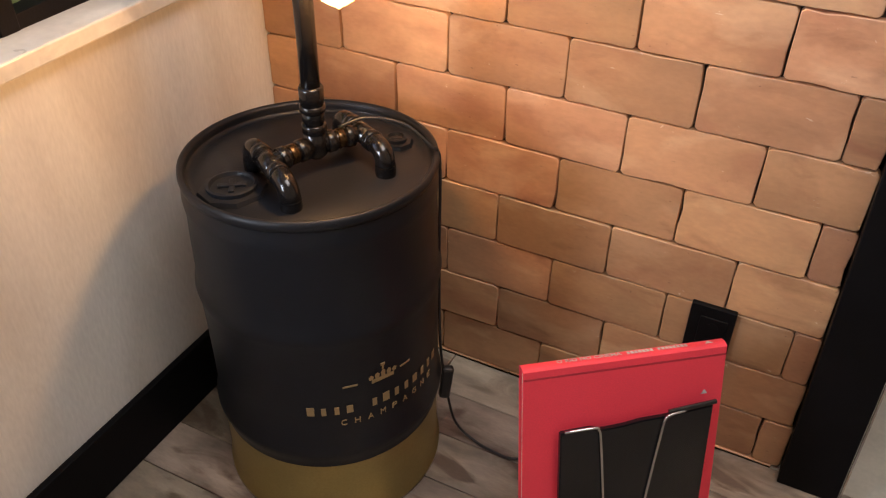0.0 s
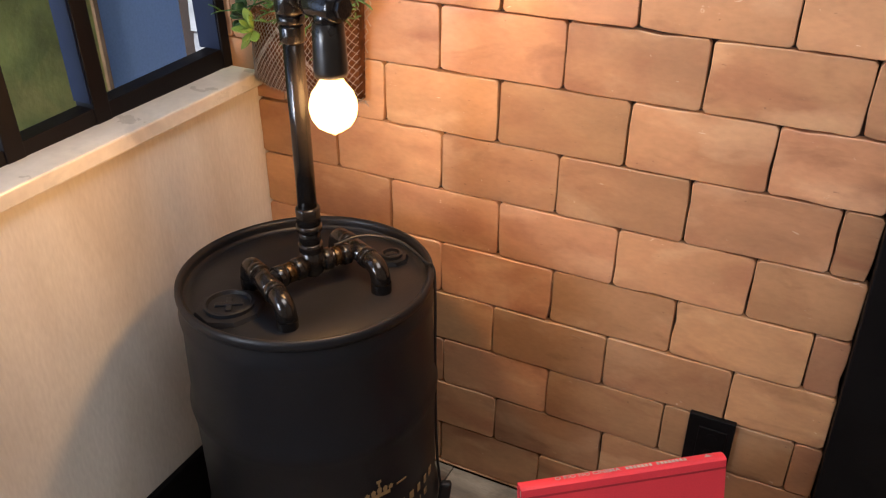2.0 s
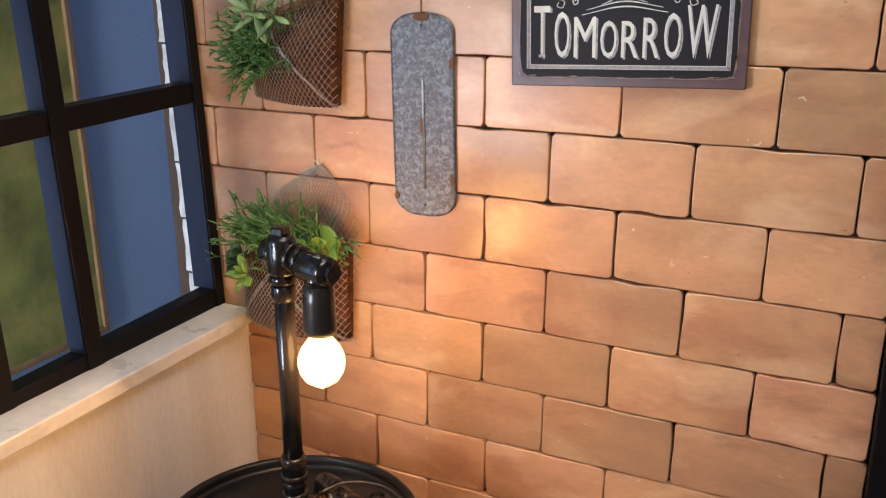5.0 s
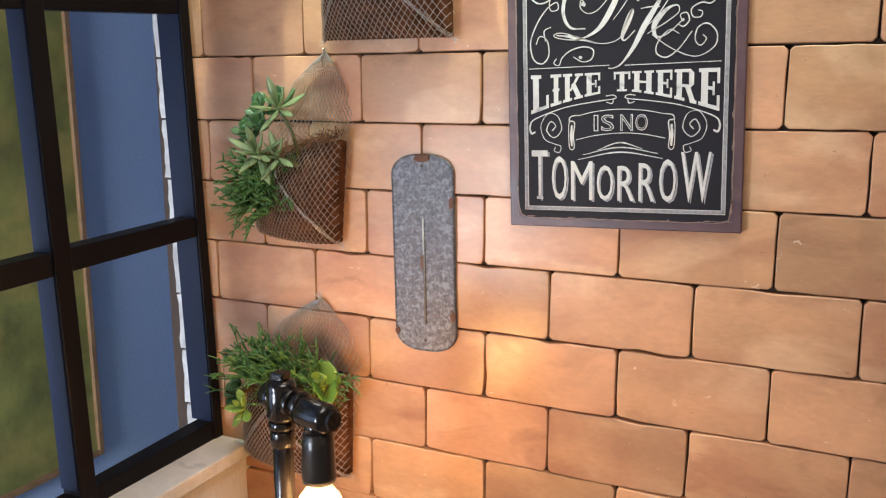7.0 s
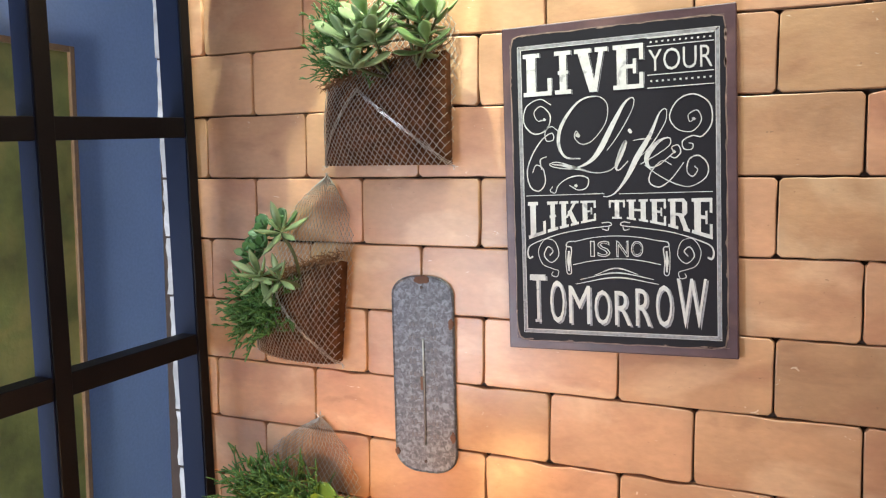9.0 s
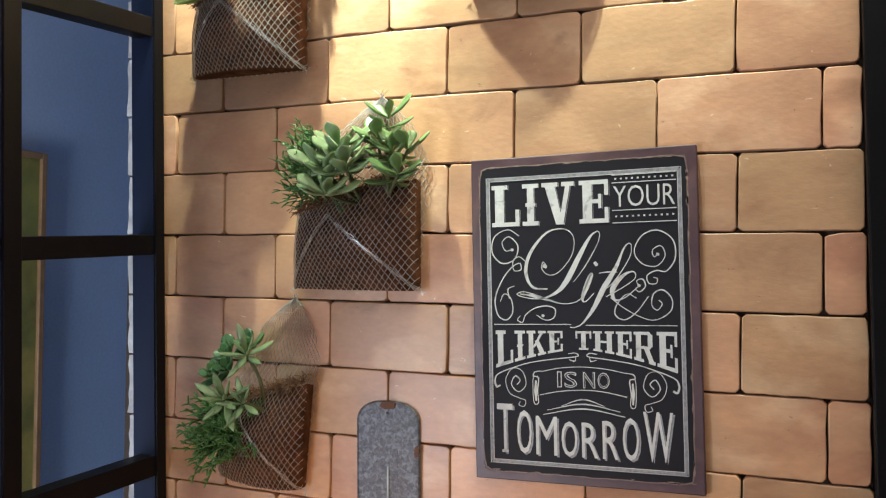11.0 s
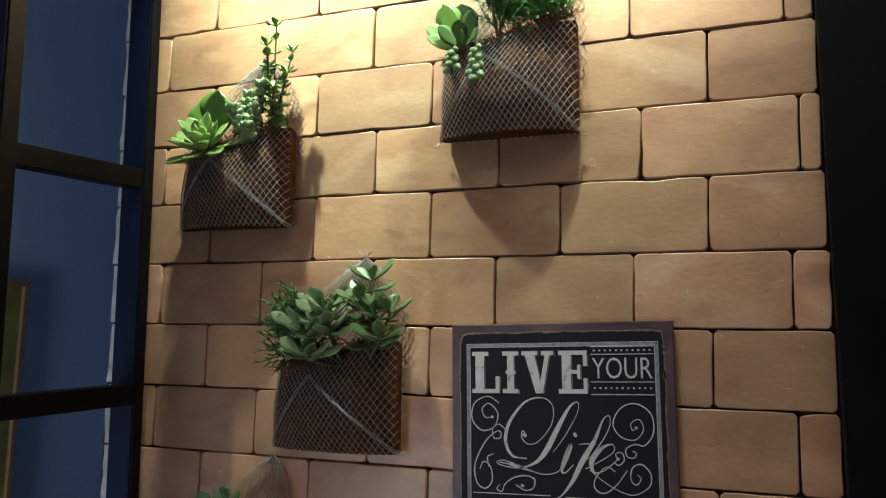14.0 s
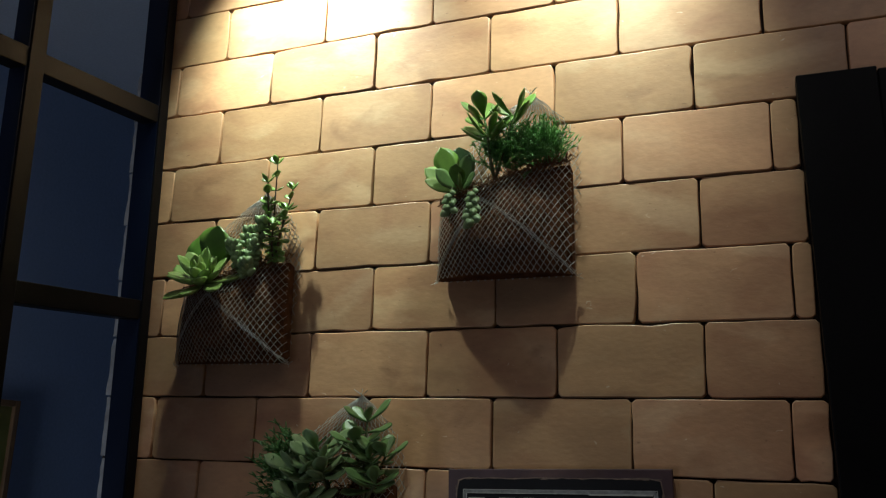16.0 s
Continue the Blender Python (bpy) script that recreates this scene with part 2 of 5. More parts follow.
def lathe(profile, n=64, centre=(0, 0, 0)):
    bm = bmesh.new()
    c = Vector(centre)
    rings = []
    for r, z in profile:
        if r < 1e-6:
            rings.append([bm.verts.new(c + Vector((0, 0, z)))])
        else:
            rings.append([bm.verts.new(c + Vector((r * math.cos(2 * math.pi * k / n), r * math.sin(2 * math.pi * k / n), z))) for k in range(n)])
    for a, b in zip(rings, rings[1:]):
        for k in range(n):
            q = [a[k % len(a)], a[(k + 1) % len(a)], b[(k + 1) % len(b)], b[k % len(b)]]
            q = list(dict.fromkeys(q))
            if len(q) > 2:
                bm.faces.new(q)
    bmesh.ops.recalc_face_normals(bm, faces=bm.faces)
    return bm


def arc(a, b, c, n=8):
    """A smooth bend from a to c with its corner at b."""
    a, b, c = Vector(a), Vector(b), Vector(c)
    return [(1 - s) ** 2 * a + 2 * s * (1 - s) * b + s * s * c for s in [i / n for i in range(n + 1)]]


def smooth_line(pts, n=6):
    """Catmull-Rom through pts."""
    p = [Vector(q) for q in pts]
    p = [2 * p[0] - p[1]] + p + [2 * p[-1] - p[-2]]
    out = []
    for i in range(1, len(p) - 2):
        for k in range(n):
            s = k / n
            out.append(0.5 * (2 * p[i] + (p[i + 1] - p[i - 1]) * s + (2 * p[i - 1] - 5 * p[i] + 4 * p[i + 1] - p[i + 2]) * s * s + (3 * p[i] - p[i - 1] - 3 * p[i + 1] + p[i + 2]) * s ** 3))
    return out + [p[-2]]


def text_mesh(s, offset=0.0, extrude=0.01):
    """The outline of a word as a mesh, about one unit high."""
    cu = bpy.data.curves.new("text", "FONT")
    cu.body, cu.size, cu.extrude, cu.offset, cu.resolution_u = s, 1.0, extrude, offset, 3
    ob = bpy.data.objects.new("text", cu)
    scene.collection.objects.link(ob)
    bpy.context.view_layer.update()
    me = bpy.data.meshes.new_from_object(ob.evaluated_get(bpy.context.evaluated_depsgraph_get()))
    bpy.data.objects.remove(ob)
    bm = bmesh.new()
    bm.from_mesh(me)
    bpy.data.meshes.remove(me)
    return bm


def fit_text(bm, u0, u1, v0, v1, depth, shear=0.0):
    """Stretch a flat word into a box on the plane x right, z up, with its face towards -y."""
    xs, ys = [v.co.x for v in bm.verts], [v.co.y for v in bm.verts]
    zs = [v.co.z for v in bm.verts]
    a, b, c, d, e, f = min(xs), max(xs), min(ys), max(ys), min(zs), max(zs)
    for v in bm.verts:
        s, t = (v.co.x - a) / max(b - a, 1e-6), (v.co.y - c) / max(d - c, 1e-6)
        y = (v.co.z - e) / max(f - e, 1e-6)
        v.co = Vector((u0 + s * (u1 - u0) + shear * t * (v1 - v0), -depth * y, v0 + t * (v1 - v0)))
    return bm


# ---- structure ----
LEAN = 0.033


def leanx(z):
    return -0.045 - LEAN * (z - 0.75)


structure("wall_brick_backing", box(-0.16, 0.99, 0.012, 0.20, 0.0, 2.9), GAP)
structure("wall_over_door", box(0.985, 3.0, 0.012, 0.20, 2.126, 2.9), GAP)
structure("wall_beside_door", box(1.95, 3.0, 0.012, 0.20, 0.0, 2.126), CREAM)
structure("wall_west", box(-0.16, 0.0, -3.0, 0.012, 0.0, 0.733), PLASTER, "white painted wall below the window")
structure("wall_west_far", box(-0.16, -0.03, -3.0, -1.75, 0.758, 2.9), PLASTER)
structure("wall_south", box(-0.16, 3.0, -3.1, -3.0, 0, 2.9), CREAM)
structure("wall_east", box(3.0, 3.1, -3.1, 0.2, 0, 2.9), CREAM)
structure("ceiling", box(-0.16, 3.1, -3.1, 0.2, 2.9, 3.0), PALE)
structure("floor_base", box(-1.3, 3.1, -3.1, 2.2, -0.1, -0.012), GAP)
# the dark room behind the doorway: added walls, coloured black for its unlit dark
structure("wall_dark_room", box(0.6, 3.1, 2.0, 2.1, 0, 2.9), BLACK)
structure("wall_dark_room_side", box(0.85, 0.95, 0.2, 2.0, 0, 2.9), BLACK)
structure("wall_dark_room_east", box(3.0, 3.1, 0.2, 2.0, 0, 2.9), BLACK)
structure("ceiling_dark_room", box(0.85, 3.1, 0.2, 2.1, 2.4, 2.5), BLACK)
# the blue room behind the window
structure("wall_blue", box(-0.94, -0.82, -3.1, 1.6, 0, 2.62), BLUE, "blue painted wall behind the window")
structure("wall_blue_end", box(-0.82, -0.16, 1.5, 1.6, 0, 2.62), BLUE)
structure("wall_blue_near", box(-0.82, -0.16, -3.1, -3.0, 0, 2.62), BLUE)
structure("wall_blue_side", box(-0.20, -0.16, 0.06, 1.5, 0, 2.62), BLUE)
structure("ceiling_blue_room", box(-0.94, -0.16, -3.1, 1.6, 2.60, 2.7), PALE)

base = structure("baseboard", box(0.0, 0.013, -3.0, -0.001, 0.0, 0.128, bevel=0.002), BLACK, "black painted skirting board")
sill = structure("window_sill", box(-0.075, 0.016, -1.75, -0.001, 0.733, 0.758, bevel=0.003), MARBLE, "white grey-veined marble window sill")

# window: black steel bars in a grid, slightly out of plumb
window = thing("window_1", "black steel grid window with a blue room behind it", "window", kind="structure")


def bar(name, y0, y1, z0, z1, depth=0.036, front=0.0):
    bm = box(-depth + front, front, y0, y1, z0, z1, bevel=0.0015)
    for v in bm.verts:
        if y1 - y0 > 0.5:
            v.co.z += (v.co.y + 0.03) * (0.03 + 0.045 * max(0.0, z0 - 1.0))
        v.co.x += leanx(v.co.z)
    return part(name, bm, FRAMEB, window)


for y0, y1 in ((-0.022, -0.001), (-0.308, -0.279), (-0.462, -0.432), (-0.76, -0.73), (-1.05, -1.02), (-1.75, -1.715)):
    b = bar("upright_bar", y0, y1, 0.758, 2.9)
    # Blue strips put the blue room's reflection into the colour of the bar sides.
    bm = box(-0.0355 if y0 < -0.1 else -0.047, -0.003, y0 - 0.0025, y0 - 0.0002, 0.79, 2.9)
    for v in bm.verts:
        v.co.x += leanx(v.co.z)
    part("blue_side", bm, BLUESIDE, b, "blue strip for the room's reflection on the bar's side")
for z in (0.774, 1.131, 1.490, 1.850, 2.207, 2.56):
    bar("cross_bar", -1.75, -0.001, z - 0.0165, z + 0.0165, depth=0.032, front=-0.003)

# rough whitish ends of the bricks beyond the window
ragged = thing("brick_end_strip", "ragged whitewashed brick ends beside the window", "brick edge", kind="structure")
for k in range(-3, 14):
    z1 = (k + 10.07) * 0.1
    if z1 < 0.77:
        continue
    bm = bmesh.new()
    x = -0.115 - 0.030 * (z1 - 0.9)
    n = 6
    lo = [(x - 0.008 + random.uniform(-0.003, 0.002), z1 - 0.098 + 0.096 * i / n) for i in range(n + 1)]
    hi = [(x + 0.06, z) for _, z in lo]
    ring = [bm.verts.new((a, -0.006, b)) for a, b in lo + hi[::-1]]
    back = [bm.verts.new((v.co.x, 0.010, v.co.z)) for v in ring]
    bm.faces.new(ring[::-1])
    for i in range(len(ring)):
        bm.faces.new((ring[i], ring[(i + 1) % len(ring)], back[(i + 1) % len(ring)], back[i]))
    bmesh.ops.recalc_face_normals(bm, faces=bm.faces)
    part("brick_end", bm, WHITEWASH, ragged)

# canvas on the blue wall
picture = thing("picture", "mottled green canvas in thin brown wooden frame on blue wall", "picture")
part("canvas", box(-0.818, -0.80, -0.9, 0.385, 0.43, 1.71), MOSS, picture)
for n_, a in (("frame_side", (0.385, 0.40, 0.415, 1.725)), ("frame_side", (-0.915, -0.90, 0.415, 1.725)), ("frame_top", (-0.90, 0.385, 1.71, 1.725)), ("frame_bottom", (-0.90, 0.385, 0.415, 0.43))):
    part(n_, box(-0.819, -0.79, *a, bevel=0.002), OAK, picture)

# doorway: black frame beside the bricks
door = thing("door_1", "tall black door frame beside the brick wall", "door frame", kind="structure")


def jambx(z):
    return 1.015 - 0.0265 * z


bm = box(0, 0.096, -0.028, 0.19, 0.0, 2.126, bevel=0.002)
for v in bm.verts:
    v.co.x += jambx(v.co.z)
part("jamb", bm, BLACK, door)
part("header", box(1.056, 1.95, -0.024, 0.19, 2.03, 2.124, bevel=0.002), BLACK, door)
part("jamb", box(1.93, 2.0, -0.028, 0.19, 0.0, 2.126, bevel=0.002), BLACK, door)
bm = box(0.098, 0.101, -0.026, -0.018, 0.0, 2.02)
for v in bm.verts:
    v.co.x += jambx(v.co.z)
part("edge_strip", bm, CHROME, door, "pale metal strip along the jamb")
# ---- things: drum, lamp, book, outlet ----
DX, DY, DR = 0.283, -0.286, 0.1845
drum = thing("steel_drum", "matte black steel drum with a gold base and gold print", "drum", m=pose(DX, DY, 0))
prof = [(DR - 0.004, 0.135), (DR - 0.002, 0.150), (DR + 0.003, 0.163), (DR + 0.003, 0.172), (DR - 0.002, 0.186), (DR - 0.003, 0.25), (DR - 0.003, 0.33), (DR - 0.002, 0.375), (DR + 0.0005, 0.390), (DR + 0.002, 0.400), (DR + 0.0005, 0.410), (DR - 0.003, 0.424),
        (DR - 0.004, 0.48), (DR - 0.006, 0.535), (DR - 0.004, 0.550), (DR - 0.0035, 0.561), (DR - 0.006, 0.575), (DR - 0.006, 0.581)]
part("body", lathe(prof, 96), DRUM, drum, smooth=True)
part("base", lathe([(0.0, 0.0), (DR - 0.004, 0.0), (DR + 0.001, 0.003), (DR + 0.001, 0.009), (DR - 0.004, 0.014), (DR - 0.004, 0.1345)], 96), BRASS, drum, "gold painted lower band", smooth=True)
part("rim", lathe([(DR - 0.012, 0.584), (DR - 0.013, 0.593), (DR - 0.009, 0.598), (DR - 0.004, 0.597), (DR - 0.003, 0.590), (DR - 0.004, 0.583), (DR - 0.009, 0.5805)], 96), DRUM, drum, "rolled black rim", smooth=True)
part("lid", lathe([(0.0, 0.5855), (0.10, 0.585), (0.152, 0.584), (0.160, 0.581), (DR - 0.012, 0.580), (DR - 0.012, 0.588)], 96), DRUM, drum, smooth=True)


def bung(x, y, r, oct_r):
    b = part("bung", lathe([(r, 0.587), (r, 0.596), (r - 0.004, 0.597), (r - 0.006, 0.592), (0.0, 0.591)], 32, (x, y, 0)), DRUM, drum, "screwed filler plug", smooth=False)
    part("flange", lathe([(oct_r, 0.584), (oct_r - 0.003, 0.590), (r, 0.591)], 8, (x, y, 0)), DRUM, b)
    bm = box(-r * 0.55, r * 0.55, -0.004, 0.004, 0.5912, 0.595, bevel=0.001, m=pose(x, y, 0, 0, 0, 35))
    add_box(bm, -0.004, 0.004, -r * 0.5, r * 0.5, 0.5912, 0.594, bevel=0.001, m=pose(x, y, 0, 0, 0, 35))
    part("cross_lug", bm, DRUM, b)


bung(0.237 - DX, -0.400 - DY, 0.034, 0.048)
bung(0.364 - DX, -0.184 - DY, 0.016, 0.026)

# gold print round the drum: plain bars for the maker's mark, one word that is no name
FRONT = math.atan2(-0.83, 0.617)


def wrap(bm, ang, z, size, r=DR - 0.002):
    """Bend a flat sign, x right and z up, round the drum."""
    for v in bm.verts:
        a = FRONT + ang + v.co.x * size / r
        rr = r + 0.0004 - v.co.y * 0.3
        v.co = Vector((rr * math.cos(a), rr * math.sin(a), z + v.co.z * size))
    return bm


def block(w, h):
    bm = bmesh.new()
    for i in range(3):
        add_box(bm, -w / 2 + w * i / 3, -w / 2 + w * (i + 0.999) / 3, -0.003, 0, 0, h)
    return bm


angles = [-0.19 + 1.26 * i / 12 for i in range(13)]
for i, a in enumerate(angles):
    if i == 4:
        continue
    part("mark_bar", wrap(block(0.40 if i % 3 else 0.55, 0.85), a, 0.254, 0.0175 if i not in (0, 6) else 0.020), GOLDINK, drum, "gold bar of the maker's mark")
for i, ch in enumerate("CHAMPAGNE"):
    bm = fit_text(text_mesh(ch), -0.38, 0.38, 0, 1.0, 0.003)
    part("letter", wrap(bm, 0.07 + 0.90 * i / 8, 0.229, 0.0115), GOLDINK, drum, "gold capital letter")
for a, w in ((0.20, 0.04), (0.70, 0.035)):
    part("mark_bar", wrap(block(w / 0.01, 0.55), a - 0.06, 0.306, 0.0055), GOLDINK, drum, "thin gold bar")
crown = bmesh.new()
add_box(crown, -0.8, 0.8, -0.003, 0, 0.0, 0.28)
for i in range(5):
    c = -0.84 + 0.42 * i
    h = 0.95 - 0.10 * abs(i - 2)
    vs = [crown.verts.new(p) for p in ((c - 0.13, -0.003, 0.34), (c + 0.13, -0.003, 0.34), (c + 0.17, -0.003, 0.8 * h), (c, -0.003, h), (c - 0.17, -0.003, 0.8 * h))]
    crown.faces.new(vs)
add_box(crown, -0.06, 0.06, -0.003, 0, 0.95, 1.25)
add_box(crown, -0.16, 0.16, -0.003, 0, 1.25, 1.45)
part("emblem", wrap(crown, 0.42, 0.300, 0.023), GOLDINK, drum, "plain gold crown shape")

# the dented top sinks a little towards the wall
for o in drum.children_recursive:
    for v in o.data.vertices:
        d = -0.6 * v.co.x + 0.8 * v.co.y + DR
        v.co.z -= 0.043 * d * min(1.0, max(0.0, (v.co.z - 0.44) / 0.10))

# pipe lamp on the drum
plamp = thing("pipe_lamp", "black iron pipe table lamp with one lit bulb on the drum", "lamp")
ZP = 0.6165
PX, PY = 0.303, -0.290
LF, LB, RF, RB = (0.332, -0.401), (0.226, -0.338), (0.396, -0.270), (0.290, -0.214)
LM = ((LF[0] + LB[0]) / 2, (LF[1] + LB[1]) / 2)
RM = ((RF[0] + RB[0]) / 2, (RF[1] + RB[1]) / 2)
PX, PY = (LM[0] + RM[0]) / 2 - 0.006, (LM[1] + RM[1]) / 2 + 0.006
R0 = 0.0118


def mix2(a, b, s):
    return (a[0] + (b[0] - a[0]) * s, a[1] + (b[1] - a[1]) * s)


def ring_at(a, b, r, w, material=PIPE, name="collar", label=""):
    """A rounded collar between two points."""
    a, b = Vector(a), Vector(b)
    return part(name, tube([a, a + (b - a) * 0.12, a + (b - a) * 0.5, a + (b - a) * 0.88, b], [r * 0.91, r, r * 0.98, r, r * 0.91], 20), material, plamp, label, smooth=True)


def leg(f, b):
    d = (Vector((*f, 0)) - Vector((*b, 0))).normalized()
    for end, s in ((f, 1), (b, -1)):
        e = Vector((*end, ZP))
        pts = [e - d * s * 0.034] + arc(e - d * s * 0.022, e, e - Vector((0, 0, 0.024)), 8)
        part("elbow", tube(pts, [R0 + 0.0015] + [R0 + 0.002] * 9, 18), PIPE, plamp, smooth=True)
        part("foot_ring", tube([e - Vector((0, 0, 0.022)), e - Vector((0, 0, 0.050))], R0 + 0.0026, 20), PIPE, plamp)
        ring_at(e - d * s * 0.040, e - d * s * 0.028, R0 + 0.0036, 0)
    m = Vector((*mix2(f, b, 0.5), ZP))
    L = (Vector((*f, 0)) - Vector((*b, 0))).length / 2
    part("leg_pipe", tube([m - d * (L - 0.03), m + d * (L - 0.03)], R0 + 0.002, 18), PIPE, plamp, smooth=True)
    return m


lm, rm = leg(LF, LB), leg(RF, RB)
mid = Vector((PX, PY, ZP))
for m_ in (lm, rm):
    d = (m_ - mid)
    part("cross_pipe", tube([mid, m_], R0, 18), PIPE, plamp, smooth=True)
    ring_at(mid + d * 0.22, mid + d * 0.40, R0 + 0.0040, 0)
    # Bronze rings put a warm glint on the black pipe into the colour.
    ring_at(mid + d * 0.44, mid + d * 0.60, R0 + 0.0024, 0, RING, "brass_thread", "ring coloured bronze for a glint on the black pipe")
    ring_at(mid + d * 0.63, mid + d * 0.80, R0 + 0.0040, 0)
part("tee", tube([mid - Vector((0, 0, 0.018)), mid - Vector((0, 0, 0.012)), mid + Vector((0, 0, 0.03))], [0.010, 0.0155, 0.0155], 20), PIPE, plamp, smooth=True)
for z0, z1, r in ((0.636, 0.650, 0.0168), (0.651, 0.667, 0.0150), (0.668, 0.678, 0.0175), (0.679, 0.704, 0.0168)):
    ring_at((PX, PY, z0), (PX, PY, z1), r, 0)
part("post", tube([(PX, PY, 0.63), (PX, PY, 0.975)], 0.0128, 24), PIPE, plamp, smooth=True)
ring_at((PX, PY, 0.925), (PX, PY, 0.946), 0.0156, 0)
ring_at((PX, PY, 0.948), (PX, PY, 0.958), 0.0172, 0)
TZ = 0.985
part("top_tee", tube([(PX, PY, 0.958), (PX, PY, 0.965), (PX, PY, 1.004), (PX, PY, 1.010)], [0.016, 0.0185, 0.0185, 0.014], 20), PIPE, plamp, smooth=True)
part("top_cap", box(-0.009, 0.009, -0.009, 0.009, 1.009, 1.020, bevel=0.002, m=pose(PX, PY, 0)), PIPE, plamp)
AX, AY = 0.367, -0.315
ad = Vector((AX - PX, AY - PY, 0)).normalized()
tp = Vector((PX, PY, TZ))
part("tee_plug", tube([tp, tp - ad * 0.026, tp - ad * 0.032], [0.0155, 0.0165, 0.010], 18), PIPE, plamp, smooth=True)
part("arm", tube([tp, tp + ad * 0.075], 0.0130, 18), PIPE, plamp, smooth=True)
ring_at(tp + ad * 0.016, tp + ad * 0.026, 0.0185, 0)
ring_at(tp + ad * 0.030, tp + ad * 0.040, 0.0170, 0)
AE = Vector((AX, AY, TZ - 0.006))
part("elbow_tee", tube([AE - ad * 0.028, AE - ad * 0.02, AE + ad * 0.014, AE + ad * 0.022], [0.0165, 0.0185, 0.0185, 0.0165], 20), PIPE, plamp, smooth=True)
part("end_plug", tube([AE + ad * 0.021, AE + ad * 0.029], [0.0125, 0.0115], 8), PIPE, plamp)
part("drop_collar", tube([AE, AE - Vector((0, 0, 0.026))], 0.0165, 20), PIPE, plamp, smooth=True)
part("lamp_holder", lathe([(0.014, 0.962), (0.0185, 0.958), (0.0195, 0.94), (0.0205, 0.905), (0.0200, 0.898), (0.012, 0.898)], 28, (AX, AY, 0)), SOCKET, plamp, "black cylindrical bulb holder", smooth=True)
bulb = part("bulb", lathe([(0.0125, 0.900), (0.0135, 0.893), (0.0175, 0.886), (0.0245, 0.877), (0.0285, 0.866), (0.0292, 0.857), (0.0270, 0.846), (0.0210, 0.836), (0.011, 0.829), (0.005, 0.826), (0.0, 0.822)], 32, (AX, AY, 0)), GLOW, plamp, "glowing warm glass bulb", smooth=True)
bulb.visible_shadow = False

# flex from the lamp over the rim and down to the floor
flex = thing("power_cord", "thin black cord with an inline switch beside the drum", "cord")
pts = smooth_line([(0.322, -0.268, 0.632), (0.35, -0.240, 0.640), (0.395, -0.215, 0.630), (0.432, -0.205, 0.600), (0.438, -0.198, 0.592), (0.444, -0.200, 0.56), (0.444, -0.200, 0.40), (0.445, -0.197, 0.25), (0.449, -0.193, 0.17), (0.460, -0.190, 0.09),
                   (0.474, -0.188, 0.035), (0.505, -0.188, 0.008), (0.55, -0.195, 0.005), (0.60, -0.19, 0.005), (0.70, -0.12, 0.005), (0.80, -0.05, 0.006), (0.84, -0.025, 0.05), (0.847, -0.014, 0.20)], 6)
part("cable", tube(pts, 0.0024, 6), RUBBER, flex, smooth=True)
part("inline_switch", box(-0.010, 0.010, -0.008, 0.008, -0.034, 0.034, bevel=0.005, m=pose(0.455, -0.190, 0.130, -3, 6, 25)), RUBBER, flex, "black inline switch")

# socket plate on the bricks
outlet = thing("wall_socket", "black square-edged socket plate on the bricks", "socket")
part("plate", box(0.805, 0.877, -0.011, 0.0, 0.202, 0.314, bevel=0.002), BLACK, outlet)
part("insert", box(0.823, 0.867, -0.0135, -0.010, 0.228, 0.294, bevel=0.0015), BLACK, outlet)
for dz in (0.245, 0.277):
    part("plug_hole", lathe([(0.0, 0.0), (0.0085, 0.0), (0.0085, 0.001), (0.0, 0.001)], 12), BLACK, outlet).matrix_local = pose(0.845, -0.0136, dz, 90, 0, 0)

# red book on a black stand, standing on the floor
A = Vector((0.630, -0.331, 0))
Bv = Vector((0.862, -0.151, 0))
bw = (Bv - A).length
yaw = math.degrees(math.atan2(Bv.y - A.y, Bv.x - A.x))
BM = Matrix.Translation(A.lerp(Bv, 0.5)) @ pose(0, 0, 0, 0, 0, yaw) @ pose(0, -0.085, 0.046) @ pose(0, 0, 0, -13, 0, 0)
book = thing("book", "large red hardback leaning upright with white spine print", "book", m=BM)
hw, bh, bt = bw / 2, 0.345, 0.021
part("front_cover", box(-hw, hw, -bt, -bt + 0.003, 0, bh, bevel=0.0012), RED, book)
part("back_cover", box(-hw, hw, -0.003, 0, 0, bh, bevel=0.0012), RED, book)
sp = bmesh.new()
n = 8
rows = []
for i in range(n + 1):
    a = math.pi * i / n
    rows.append([sp.verts.new((x, -bt / 2 - math.cos(a) * bt / 2, bh - 0.002 + math.sin(a) * 0.005)) for x in (-hw, hw)])
for a, b in zip(rows, rows[1:]):
    sp.faces.new((a[0], a[1], b[1], b[0]))
sp.faces.new([r[0] for r in rows])
sp.faces.new([r[1] for r in rows][::-1])
bmesh.ops.recalc_face_normals(sp, faces=sp.faces)
part("spine", sp, RED, book, "rounded red spine")
# Strip of darker red colours in the shade of the hinge groove.
part("hinge_groove", box(-hw + 0.001, hw - 0.001, -bt - 0.0006, -bt + 0.0005, bh - 0.014, bh - 0.011), mat("dark_red_fold_shade", (0.42, 0.02, 0.035), 0.7, scale=20), book)
part("pages", box(-hw + 0.004, hw - 0.004, -bt + 0.003, -0.003, 0.004, bh - 0.006), PAPER, book)


def spine_text(bm):
    for v in bm.verts:
        v.co = Vector((v.co.x, -bt / 2 - 0.0035 + v.co.z, bh + 0.0034 - v.co.y * 0.3))
    return bm


